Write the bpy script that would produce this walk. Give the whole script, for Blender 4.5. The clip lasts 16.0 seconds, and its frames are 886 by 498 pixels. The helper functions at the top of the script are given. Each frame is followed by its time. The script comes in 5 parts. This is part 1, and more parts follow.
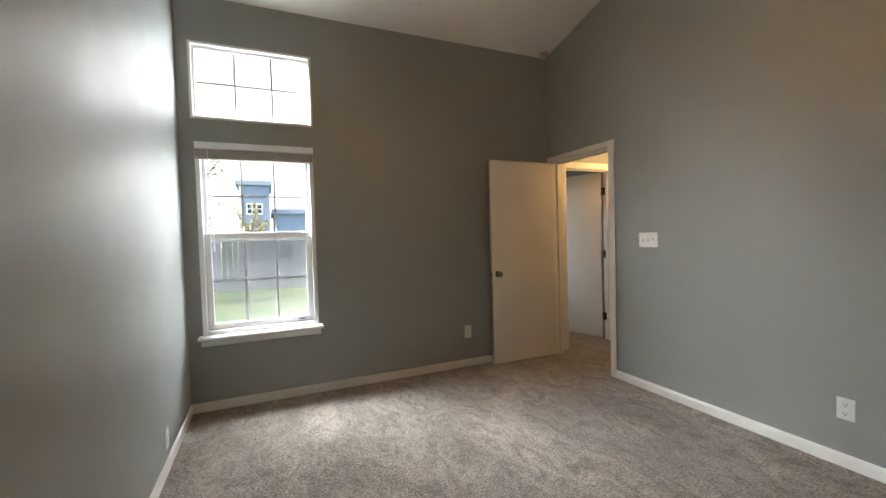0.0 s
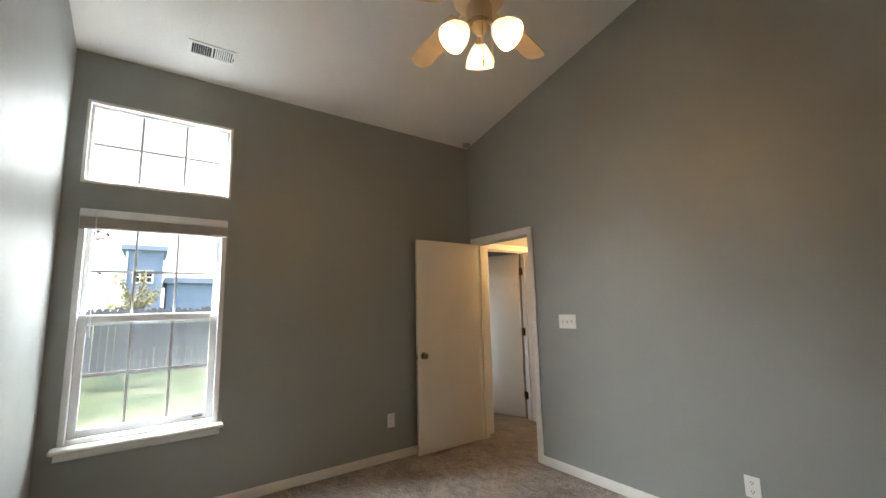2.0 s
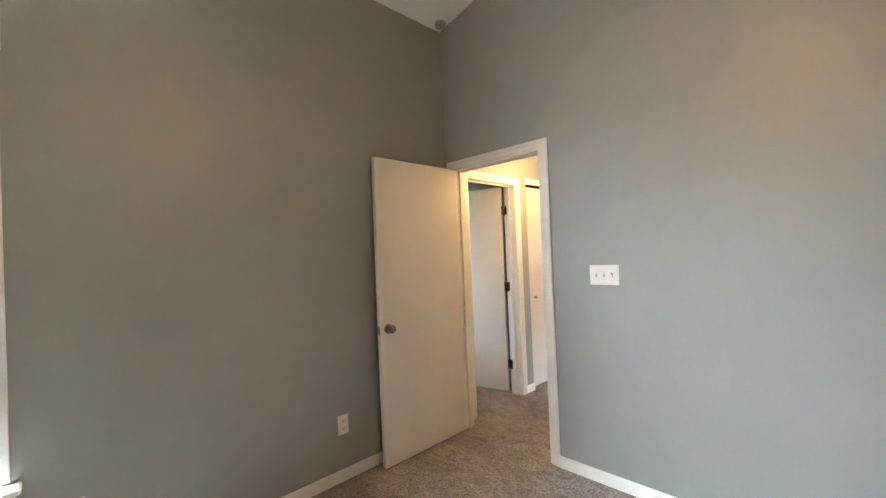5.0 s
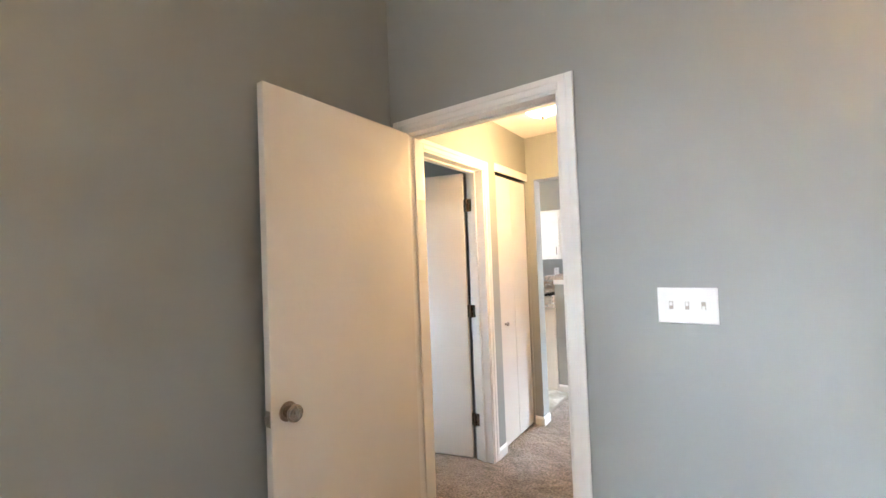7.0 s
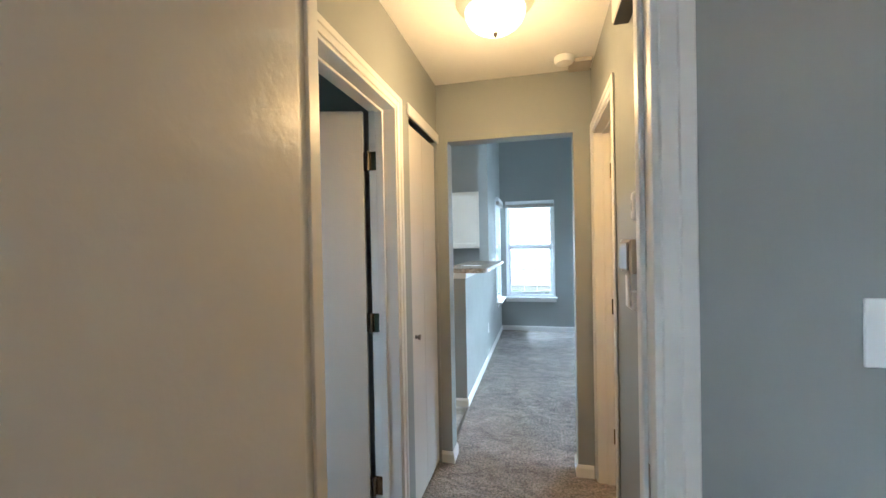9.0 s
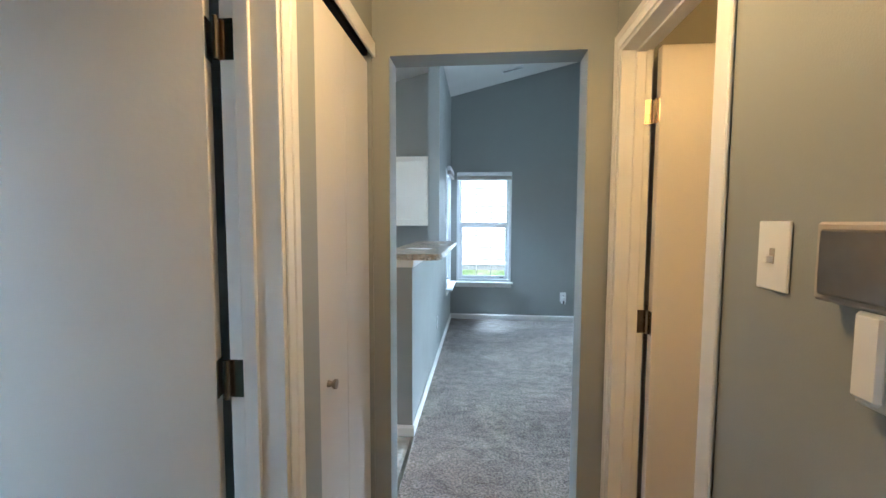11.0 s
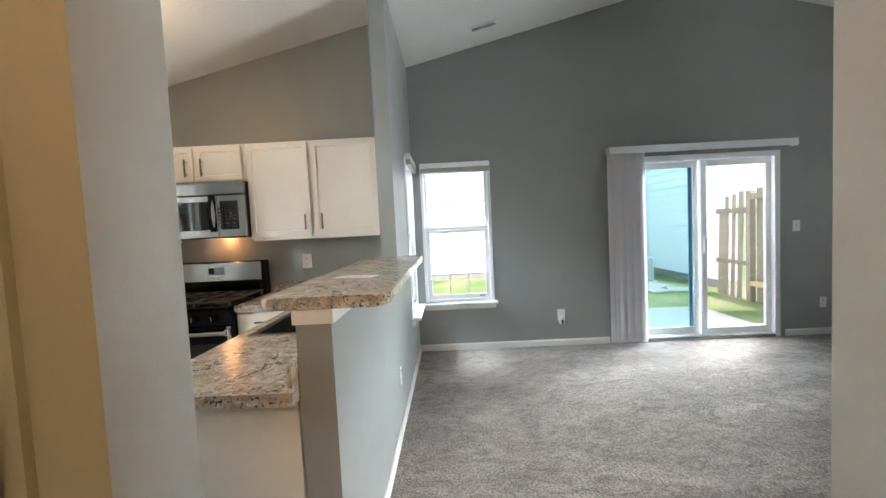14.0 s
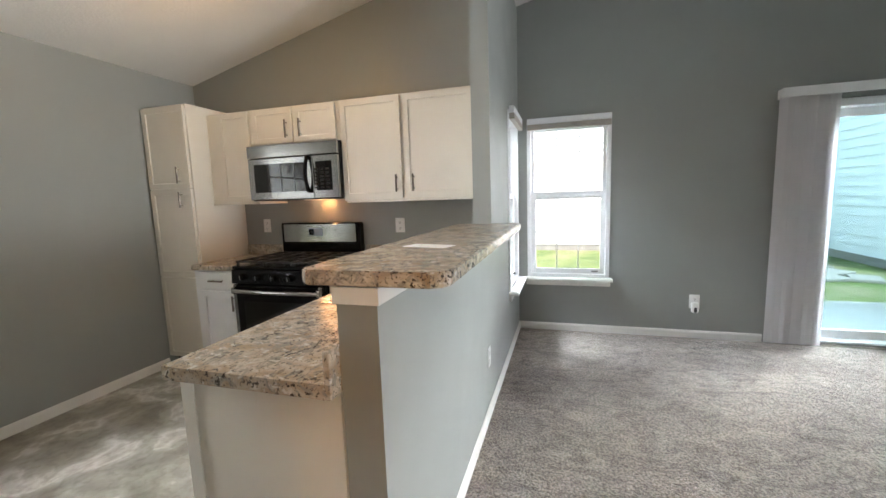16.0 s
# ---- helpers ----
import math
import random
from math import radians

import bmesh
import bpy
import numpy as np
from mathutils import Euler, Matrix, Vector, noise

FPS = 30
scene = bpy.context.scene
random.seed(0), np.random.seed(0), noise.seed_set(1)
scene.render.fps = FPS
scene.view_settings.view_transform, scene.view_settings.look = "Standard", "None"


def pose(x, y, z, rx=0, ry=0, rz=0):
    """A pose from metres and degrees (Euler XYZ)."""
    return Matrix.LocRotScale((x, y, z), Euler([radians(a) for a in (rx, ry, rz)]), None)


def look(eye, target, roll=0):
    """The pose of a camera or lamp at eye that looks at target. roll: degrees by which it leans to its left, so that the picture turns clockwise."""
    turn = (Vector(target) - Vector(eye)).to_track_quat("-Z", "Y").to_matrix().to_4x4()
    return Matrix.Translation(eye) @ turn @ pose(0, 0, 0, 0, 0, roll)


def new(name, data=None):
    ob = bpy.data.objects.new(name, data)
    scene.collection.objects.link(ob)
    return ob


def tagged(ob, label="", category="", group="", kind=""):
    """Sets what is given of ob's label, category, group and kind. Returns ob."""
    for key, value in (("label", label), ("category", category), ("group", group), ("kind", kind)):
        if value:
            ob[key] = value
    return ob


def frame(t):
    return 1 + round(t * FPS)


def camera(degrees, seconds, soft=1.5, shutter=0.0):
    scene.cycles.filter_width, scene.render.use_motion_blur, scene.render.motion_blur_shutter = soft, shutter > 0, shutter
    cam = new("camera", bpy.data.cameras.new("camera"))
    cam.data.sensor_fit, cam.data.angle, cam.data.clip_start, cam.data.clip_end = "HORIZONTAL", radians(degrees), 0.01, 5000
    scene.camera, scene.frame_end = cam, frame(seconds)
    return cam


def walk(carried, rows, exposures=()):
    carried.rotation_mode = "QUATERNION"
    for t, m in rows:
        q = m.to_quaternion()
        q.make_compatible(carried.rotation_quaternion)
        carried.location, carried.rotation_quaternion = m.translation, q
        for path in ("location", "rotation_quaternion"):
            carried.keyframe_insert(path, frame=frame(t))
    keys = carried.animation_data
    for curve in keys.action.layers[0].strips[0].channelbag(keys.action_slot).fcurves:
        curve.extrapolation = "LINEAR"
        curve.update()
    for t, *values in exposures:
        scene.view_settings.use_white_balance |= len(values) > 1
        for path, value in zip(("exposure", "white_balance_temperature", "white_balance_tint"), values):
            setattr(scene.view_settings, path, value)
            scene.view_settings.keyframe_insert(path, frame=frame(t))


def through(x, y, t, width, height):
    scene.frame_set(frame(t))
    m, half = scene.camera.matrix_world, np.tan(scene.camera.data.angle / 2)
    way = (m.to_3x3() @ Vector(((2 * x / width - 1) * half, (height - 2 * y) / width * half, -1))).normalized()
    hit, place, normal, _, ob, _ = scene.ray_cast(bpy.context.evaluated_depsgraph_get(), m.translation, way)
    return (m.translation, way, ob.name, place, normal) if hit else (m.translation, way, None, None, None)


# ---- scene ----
cam = camera(95.2, 16.0)
# seconds, stops, kelvin, tint
EXPOSURES = [
    (0.0, 2.3, 6500, 8), (2.5, 2.45, 6400, 7), (4.0, 2.85, 6150, 7), (6.5, 3.8, 5650, 7), (7.5, 3.45, 5500, 9), (8.0, 3.05, 5350, 6), (8.5, 2.65, 5150, 2), (9.0, 2.6, 5000, 0),
    (11.5, 2.4, 4950, 1), (12.5, 2.4, 4650, -1), (13.2, 2.5, 4950, 1), (14.0, 2.5, 6350, 10), (16.0, 2.5, 6550, 11),
]
PATH = [
    (0, (0.013, -0.053, 1.318), (0.814, 1.778, 1.252), -1.6),
    (0.5, (-0.007, -0.045, 1.34), (0.862, 1.756, 1.371), -1.8),
    (1, (-0.02, -0.054, 1.383), (0.924, 1.7, 1.562), -2.0),
    (1.5, (-0.023, -0.016, 1.396), (1.021, 1.671, 1.648), -1.8),
    (2, (-0.037, 0.047, 1.403), (1.118, 1.657, 1.676), -1.3),
    (2.5, (0.007, 0.15, 1.387), (1.202, 1.739, 1.605), -0.6),
    (3, (0.068, 0.341, 1.388), (1.279, 1.924, 1.552), -0.4),
    (3.5, (0.129, 0.596, 1.382), (1.391, 2.143, 1.497), -1.1),
    (4, (0.215, 0.832, 1.406), (1.549, 2.32, 1.478), -2.4),
    (6.5, (1.108, 1.915, 1.409), (2.628, 3.214, 1.411), -0.2),
    (7, (1.29, 2.171, 1.422), (2.934, 3.31, 1.472), -2.2),
    (7.5, (1.475, 2.381, 1.401), (3.19, 3.411, 1.42), -1.1),
    (8, (1.656, 2.552, 1.397), (3.424, 3.488, 1.399), -0.3),
    (8.5, (1.846, 2.74, 1.4), (3.731, 3.408, 1.448), -1.5),
    (9, (2.012, 2.896, 1.4), (3.957, 3.364, 1.383), -1.1),
    (11.5, (3.166, 3.114, 1.41), (5.158, 3.221, 1.275), -0.9),
    (12, (3.405, 3.141, 1.411), (5.402, 3.128, 1.305), -2.5),
    (12.5, (3.621, 3.146, 1.411), (5.618, 3.096, 1.319), -2.1),
    (13, (3.843, 3.117, 1.39), (5.84, 3.135, 1.284), -1.7),
    (13.5, (4.042, 3.127, 1.4), (6.04, 3.132, 1.306), -2.0),
    (14, (4.189, 3.143, 1.4), (6.186, 3.179, 1.288), -2.8),
    (14.5, (4.321, 3.107, 1.385), (6.3, 3.366, 1.254), -2.1),
    (15, (4.412, 3.064, 1.383), (6.336, 3.587, 1.22), -1.2),
    (15.5, (4.51, 3.078, 1.377), (6.413, 3.658, 1.168), -2.2),
    (16, (4.556, 3.083, 1.373), (6.455, 3.659, 1.12), -1.9),
]
walk(cam, [(t, look(eye, target, roll)) for t, eye, target, roll in PATH], EXPOSURES)

# ---- world and daylight ----
SUN_EL, SUN_AZ = radians(62), radians(250)      # azimuth clockwise from +y
world = bpy.data.worlds.new("sky")
scene.world = world
world.use_nodes = True
wn = world.node_tree.nodes
sky = wn.new("ShaderNodeTexSky")
sky.sky_type, sky.sun_disc = "NISHITA", False
sky.sun_elevation, sky.sun_rotation = SUN_EL, SUN_AZ
sky.air_density, sky.dust_density, sky.ozone_density = 1.0, 2.5, 1.0
world.node_tree.links.new(sky.outputs[0], wn["Background"].inputs[0])
wn["Background"].inputs[1].default_value = 0.15

sun = new("sun", bpy.data.lights.new("sun", "SUN"))
sun.data.energy, sun.data.angle, sun.data.color = 1.6, radians(0.5), (1.0, 0.95, 0.88)
sun_dir = Vector((math.sin(SUN_AZ) * math.cos(SUN_EL), math.cos(SUN_AZ) * math.cos(SUN_EL), math.sin(SUN_EL)))
sun.matrix_world = look(sun_dir * 40, (0, 0, 0))


def window_light(name, centre, target, w, h, watts, colour=(0.86, 0.93, 1.0), spread=180):
    ob = new(name, bpy.data.lights.new(name, "AREA"))
    ob.data.shape, ob.data.size, ob.data.size_y = "RECTANGLE", w, h
    ob.data.energy, ob.data.color, ob.data.spread = watts, colour, radians(spread)
    ob.matrix_world = look(centre, target)
    return ob


def bulb(name, place, watts, colour, radius=0.03):
    ob = new(name, bpy.data.lights.new(name, "POINT"))
    ob.data.energy, ob.data.color, ob.data.shadow_soft_size = watts, colour, radius
    ob.location = place
    return ob


# area lamps that stand in for daylight at the openings, and the lit lamps
DAY = (0.93, 0.97, 1.0)
DAYBLUE = (0.80, 0.90, 1.0)
window_light("daylight_bedroom_west", (-2.6, 5.4, 4.3), (-0.05, 3.6, 1.9), 2.2, 1.6, 75, DAY, 80)
window_light("daylight_bedroom_east", (1.9, 5.6, 2.6), (-0.05, 3.6, 1.6), 1.4, 2.0, 20, DAY, 90)
window_light("daylight_bedroom_top", (-0.65, 4.4, 3.95), (0.2, 3.3, 1.4), 1.4, 1.1, 205, DAY)
window_light("daylight_living_east", (14.6, 1.5, 4.7), (8.0, 1.5, 0.8), 6.0, 2.0, 22, DAYBLUE, 50)
window_light("daylight_slider", (11.3, -2.7, 2.92), (6.4, 3.2, 0.8), 2.4, 0.6, 85, DAY, 90)
# fill lamp added at the back wall to lift the knee wall and ceiling
window_light("living_south_fill", (5.60, -3.415, 1.39), (6.3, 3.5, 2.3), 1.1, 1.3, 5.5, DAY, 56)
window_light("daylight_nook", (8.27, 4.6, 2.9), (8.2, 3.4, 1.2), 0.8, 1.0, 85, DAYBLUE)
window_light("daylight_kitchen", (5.12, 7.7, 1.6), (6.2, 5.5, 1.5), 0.7, 1.3, 22, DAY, 120)
window_light("daylight_bathroom", (2.35, 5.35, 1.75), (3.65, 4.0, 0.85), 0.8, 0.7, 16.0, DAYBLUE)
bulb("hall_bulb", (3.735, 3.065, 2.02), 4.0, (1.0, 0.545, 0.20), 0.08)
bulb("kitchen_bulb", (6.40, 5.02, 2.47), 1.9, (1.0, 0.59, 0.25), 0.13)
bulb("side_room_bulb", (3.26, 1.85, 2.16), 4.8, (1.0, 0.45, 0.095), 0.08)
bulb("microwave_bulb", (7.53, 5.03, 1.376), 0.36, (1.0, 0.44, 0.15), 0.02)
for a in (51, 171, 291):
    bulb("fan_bulb", (1.186 + 0.16 * math.cos(radians(a)), 1.40 + 0.16 * math.sin(radians(a)), 2.60), 1.35, (1.0, 0.57, 0.24), 0.05)

# ---- plan (metres) ----
BW, BE, BN, BS = -0.56, 2.85, 3.55, -0.85       # bedroom faces
HX0, HX1, HN, HS, HZ = 2.97, 4.545, 3.535, 2.588, 2.43   # hall
OX = 4.67                                        # living side of the opening wall
KN, KE = 6.36, 7.62                              # kitchen north and east faces
LE, LN, LS = 8.695, 3.53, -3.4                   # living room
KW0, KW1, KWT = 5.448, 7.105, 3.645               # knee wall start, wall end, kitchen face
RIDGE = 0.45


def bed_top(y):
    return 3.195 + 0.235 * (BN - y)


def liv_top(y):
    return 3.14 + 0.242 * (3.54 - max(y, RIDGE)) - 0.242 * max(0.0, RIDGE - y)


# ---- materials ----
def mat(name, colour, rough=0.5, metal=0.0, vary=0.06, scale=3.0, grain=0.0, grain_scale=200.0, bump=0.0, bump_scale=150.0,
        spec=0.5, coat=0.0, random_piece=0.0, rough_vary=0.0):
    m = bpy.data.materials.new(name)
    m.use_nodes = True
    nt = m.node_tree
    p = nt.nodes["Principled BSDF"]
    p.inputs["Roughness"].default_value, p.inputs["Metallic"].default_value = rough, metal
    p.inputs["Specular IOR Level"].default_value, p.inputs["Coat Weight"].default_value = spec, coat
    p.inputs["Base Color"].default_value = (*colour, 1)
    tc = nt.nodes.new("ShaderNodeTexCoord")
    L = nt.links.new

    def noise_tex(s, detail=4.0):
        n = nt.nodes.new("ShaderNodeTexNoise")
        n.inputs["Scale"].default_value, n.inputs["Detail"].default_value = s, detail
        L(tc.outputs["Object"], n.inputs["Vector"])
        return n

    def scaled(value, lo, hi):
        r = nt.nodes.new("ShaderNodeMapRange")
        r.inputs["From Min"].default_value, r.inputs["From Max"].default_value = 0.3, 0.7
        r.inputs["To Min"].default_value, r.inputs["To Max"].default_value = lo, hi
        L(value, r.inputs["Value"])
        return r.outputs["Result"]

    def times(a, b):
        x = nt.nodes.new("ShaderNodeMath")
        x.operation = "MULTIPLY"
        L(a, x.inputs[0]), L(b, x.inputs[1])
        return x.outputs[0]

    factor = scaled(noise_tex(scale).outputs["Fac"], 1 - vary, 1 + vary)
    if grain:
        factor = times(factor, scaled(noise_tex(grain_scale, 2.0).outputs["Fac"], 1 - grain, 1 + grain))
    if random_piece:
        info = nt.nodes.new("ShaderNodeObjectInfo")
        r = nt.nodes.new("ShaderNodeMapRange")
        r.inputs["To Min"].default_value, r.inputs["To Max"].default_value = 1 - random_piece, 1 + random_piece
        L(info.outputs["Random"], r.inputs["Value"])
        factor = times(factor, r.outputs["Result"])
    mix = nt.nodes.new("ShaderNodeVectorMath")
    mix.operation = "SCALE"
    mix.inputs[0].default_value = colour
    L(factor, mix.inputs["Scale"])
    L(mix.outputs[0], p.inputs["Base Color"])
    if rough_vary:
        L(scaled(noise_tex(scale * 2.3).outputs["Fac"], rough - rough_vary, rough + rough_vary), p.inputs["Roughness"])
    if bump:
        b = nt.nodes.new("ShaderNodeBump")
        b.inputs["Strength"].default_value, b.inputs["Distance"].default_value = bump, 0.01
        L(noise_tex(bump_scale, 3.0).outputs["Fac"], b.inputs["Height"])
        L(b.outputs[0], p.inputs["Normal"])
    return m


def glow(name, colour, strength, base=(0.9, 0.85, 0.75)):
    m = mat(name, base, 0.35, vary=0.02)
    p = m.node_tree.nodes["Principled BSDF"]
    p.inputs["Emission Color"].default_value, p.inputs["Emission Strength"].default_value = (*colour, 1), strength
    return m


def ramp_mat(name, stops, scale, rough, bump=0.0, bump_scale=300.0, stretch=(1, 1, 1), detail=6.0, second=None, coat=0.0, distance=0.004, swirl=0.0):
    """A blotchy surface: one noise through a colour ramp, and a second, finer one laid over it."""
    m = bpy.data.materials.new(name)
    m.use_nodes = True
    nt = m.node_tree
    L = nt.links.new
    p = nt.nodes["Principled BSDF"]
    p.inputs["Roughness"].default_value, p.inputs["Coat Weight"].default_value = rough, coat
    tc = nt.nodes.new("ShaderNodeTexCoord")
    mp = nt.nodes.new("ShaderNodeMapping")
    mp.inputs["Scale"].default_value = stretch
    L(tc.outputs["Object"], mp.inputs["Vector"])

    def layer(s, d, rows):
        n = nt.nodes.new("ShaderNodeTexNoise")
        n.inputs["Scale"].default_value, n.inputs["Detail"].default_value, n.inputs["Distortion"].default_value = s, d, swirl
        L(mp.outputs[0], n.inputs["Vector"])
        r = nt.nodes.new("ShaderNodeValToRGB")
        while len(r.color_ramp.elements) < len(rows):
            r.color_ramp.elements.new(0.5)
        for e, (at, c) in zip(r.color_ramp.elements, rows):
            e.position, e.color = at, (*c, 1)
        L(n.outputs["Fac"], r.inputs[0])
        return n, r

    n, r = layer(scale, detail, stops)
    colour = r.outputs[0]
    if second:
        s2, rows2, amount = second
        n2, r2 = layer(s2, 3.0, rows2)
        mx = nt.nodes.new("ShaderNodeMix")
        mx.data_type, mx.blend_type = "RGBA", "MULTIPLY"
        mx.inputs[0].default_value = amount
        L(colour, mx.inputs[6]), L(r2.outputs[0], mx.inputs[7])
        colour = mx.outputs[2]
    L(colour, p.inputs["Base Color"])
    if bump:
        b = nt.nodes.new("ShaderNodeBump")
        b.inputs["Strength"].default_value, b.inputs["Distance"].default_value = bump, distance
        nb = nt.nodes.new("ShaderNodeTexNoise")
        nb.inputs["Scale"].default_value, nb.inputs["Detail"].default_value = bump_scale, 4.0
        L(tc.outputs["Object"], nb.inputs["Vector"])
        L(nb.outputs["Fac"], b.inputs["Height"])
        L(b.outputs[0], p.inputs["Normal"])
    return m


def carpet_mat(name):
    """Cut pile: broad vacuum streaks, tuft clumps and single tufts, in colour and in relief."""
    m = bpy.data.materials.new(name)
    m.use_nodes = True
    nt = m.node_tree
    L = nt.links.new
    p = nt.nodes["Principled BSDF"]
    p.inputs["Roughness"].default_value, p.inputs["Specular IOR Level"].default_value = 0.95, 0.1
    p.inputs["Sheen Weight"].default_value, p.inputs["Sheen Roughness"].default_value = 0.25, 0.6
    tc = nt.nodes.new("ShaderNodeTexCoord")

    def noise_at(scale, detail, stretch, turn, lo, hi, to0, to1, distort=0.0, rough=0.5):
        mp = nt.nodes.new("ShaderNodeMapping")
        mp.inputs["Scale"].default_value, mp.inputs["Rotation"].default_value = stretch, (0, 0, radians(turn))
        n = nt.nodes.new("ShaderNodeTexNoise")
        n.inputs["Scale"].default_value, n.inputs["Detail"].default_value, n.inputs["Distortion"].default_value = scale, detail, distort
        n.inputs["Roughness"].default_value = rough
        r = nt.nodes.new("ShaderNodeMapRange")
        for key, v in (("From Min", lo), ("From Max", hi), ("To Min", to0), ("To Max", to1)):
            r.inputs[key].default_value = v
        L(tc.outputs["Object"], mp.inputs["Vector"])
        L(mp.outputs[0], n.inputs["Vector"])
        L(n.outputs["Fac"], r.inputs["Value"])
        return r.outputs["Result"]

    def joined(op, a, b):
        x = nt.nodes.new("ShaderNodeMath")
        x.operation = op
        L(a, x.inputs[0]), L(b, x.inputs[1])
        return x.outputs[0]

    streak = noise_at(1.9, 5.0, (1.0, 0.55, 1.0), 28, 0.36, 0.64, 0.76, 1.20, 0.8)
    clump = noise_at(9.0, 8.0, (1.0, 0.6, 1.0), 75, 0.36, 0.58, 0.52, 1.22, 1.8, 0.76)
    tuft = noise_at(75.0, 4.0, (1, 1, 1), 0, 0.36, 0.62, 0.52, 1.34)
    shade = joined("MULTIPLY", joined("MULTIPLY", streak, clump), tuft)
    v = nt.nodes.new("ShaderNodeVectorMath")
    v.operation = "SCALE"
    v.inputs[0].default_value = (0.285, 0.240, 0.206)
    L(shade, v.inputs["Scale"])
    L(v.outputs[0], p.inputs["Base Color"])
    b = nt.nodes.new("ShaderNodeBump")
    b.inputs["Strength"].default_value, b.inputs["Distance"].default_value = 0.9, 0.009
    L(joined("ADD", clump, tuft), b.inputs["Height"])
    L(b.outputs[0], p.inputs["Normal"])
    return m


def granite_mat(name):
    """Printed stone laminate: cream ground, drifting tan veins, grey blotches and clustered dark flecks."""
    m = bpy.data.materials.new(name)
    m.use_nodes = True
    nt = m.node_tree
    L = nt.links.new
    p = nt.nodes["Principled BSDF"]
    p.inputs["Roughness"].default_value, p.inputs["Coat Weight"].default_value, p.inputs["Coat Roughness"].default_value = 0.26, 0.25, 0.2
    tc = nt.nodes.new("ShaderNodeTexCoord")

    def mask(scale, detail, lo, hi, stretch=(1, 1, 1), turn=0, distort=0.0, rough=0.5):
        mp = nt.nodes.new("ShaderNodeMapping")
        mp.inputs["Scale"].default_value, mp.inputs["Rotation"].default_value = stretch, (0, 0, radians(turn))
        n = nt.nodes.new("ShaderNodeTexNoise")
        n.inputs["Scale"].default_value, n.inputs["Detail"].default_value = scale, detail
        n.inputs["Distortion"].default_value, n.inputs["Roughness"].default_value = distort, rough
        r = nt.nodes.new("ShaderNodeMapRange")
        r.inputs["From Min"].default_value, r.inputs["From Max"].default_value = lo, hi
        L(tc.outputs["Object"], mp.inputs["Vector"])
        L(mp.outputs[0], n.inputs["Vector"])
        L(n.outputs["Fac"], r.inputs["Value"])
        return r.outputs["Result"]

    def laid(under_colour, colour, amount):
        mx = nt.nodes.new("ShaderNodeMix")
        mx.data_type = "RGBA"
        L(amount, mx.inputs[0])
        if isinstance(under_colour, tuple):
            mx.inputs[6].default_value = (*under_colour, 1)
        else:
            L(under_colour, mx.inputs[6])
        mx.inputs[7].default_value = (*colour, 1)
        return mx.outputs[2]

    def both(a, b):
        x = nt.nodes.new("ShaderNodeMath")
        x.operation = "MULTIPLY"
        L(a, x.inputs[0]), L(b, x.inputs[1])
        return x.outputs[0]

    c = laid((0.54, 0.47, 0.385), (0.35, 0.265, 0.185), mask(11.0, 6.0, 0.44, 0.62, (1.0, 0.6, 1.0), 35, 0.8, 0.6))
    c = laid(c, (0.30, 0.275, 0.24), mask(24.0, 5.0, 0.50, 0.60, (0.7, 1.0, 1.0), 60, 1.2, 0.6))
    c = laid(c, (0.64, 0.60, 0.54), mask(34.0, 4.0, 0.58, 0.66, (1.0, 0.7, 1.0), 20, 0.6))
    flecks = both(mask(62.0, 3.0, 0.58, 0.625, (0.75, 1.0, 1.0), 40, 0.5), mask(9.0, 3.0, 0.40, 0.56))
    c = laid(c, (0.045, 0.038, 0.032), flecks)
    c = laid(c, (0.10, 0.075, 0.055), mask(125.0, 2.0, 0.62, 0.66))
    L(c, p.inputs["Base Color"])
    return m


def glass_mat(name, colour=(1, 1, 1)):
    m = bpy.data.materials.new(name)
    m.use_nodes = True
    p = m.node_tree.nodes["Principled BSDF"]
    p.inputs["Base Color"].default_value = (*colour, 1)
    p.inputs["Roughness"].default_value, p.inputs["Transmission Weight"].default_value, p.inputs["IOR"].default_value = 0.0, 1.0, 1.45
    return m


M_WALL = mat("grey wall paint", (0.286, 0.300, 0.287), 0.44, vary=0.03, scale=1.3, bump=0.06, bump_scale=260, rough_vary=0.05)
M_CEIL = mat("white ceiling paint", (0.74, 0.73, 0.70), 0.85, vary=0.03, scale=2.0, bump=0.25, bump_scale=60)
M_BATH = mat("teal bathroom paint", (0.055, 0.13, 0.14), 0.5, vary=0.04, bump=0.1)
M_TRIM = mat("white trim paint", (0.72, 0.71, 0.68), 0.38, vary=0.03, scale=5, bump=0.015, bump_scale=60)
M_DOOR = mat("off-white door paint", (0.66, 0.63, 0.58), 0.34, vary=0.03, scale=2.5, bump=0.10, bump_scale=40)
M_VINYL = mat("white vinyl", (0.76, 0.77, 0.78), 0.35, vary=0.02, scale=8)
M_CARPET = carpet_mat("grey-brown cut pile carpet")
M_LINO = ramp_mat("marbled vinyl floor", [(0.34, (0.21, 0.20, 0.165)), (0.47, (0.31, 0.295, 0.25)), (0.55, (0.40, 0.385, 0.345)), (0.60, (0.62, 0.61, 0.58)), (0.66, (0.42, 0.405, 0.365))], 3.4, 0.34, detail=12.0, bump=0.05, bump_scale=60,
                  second=(21.0, [(0.36, (0.70, 0.68, 0.64)), (0.5, (0.94, 0.93, 0.91)), (0.62, (1.0, 1.0, 1.0))], 0.7), swirl=0.55)
M_GRANITE = granite_mat("speckled granite laminate")
M_CAB = mat("white cabinet paint", (0.70, 0.67, 0.60), 0.40, vary=0.025, scale=4, bump=0.04, bump_scale=80)
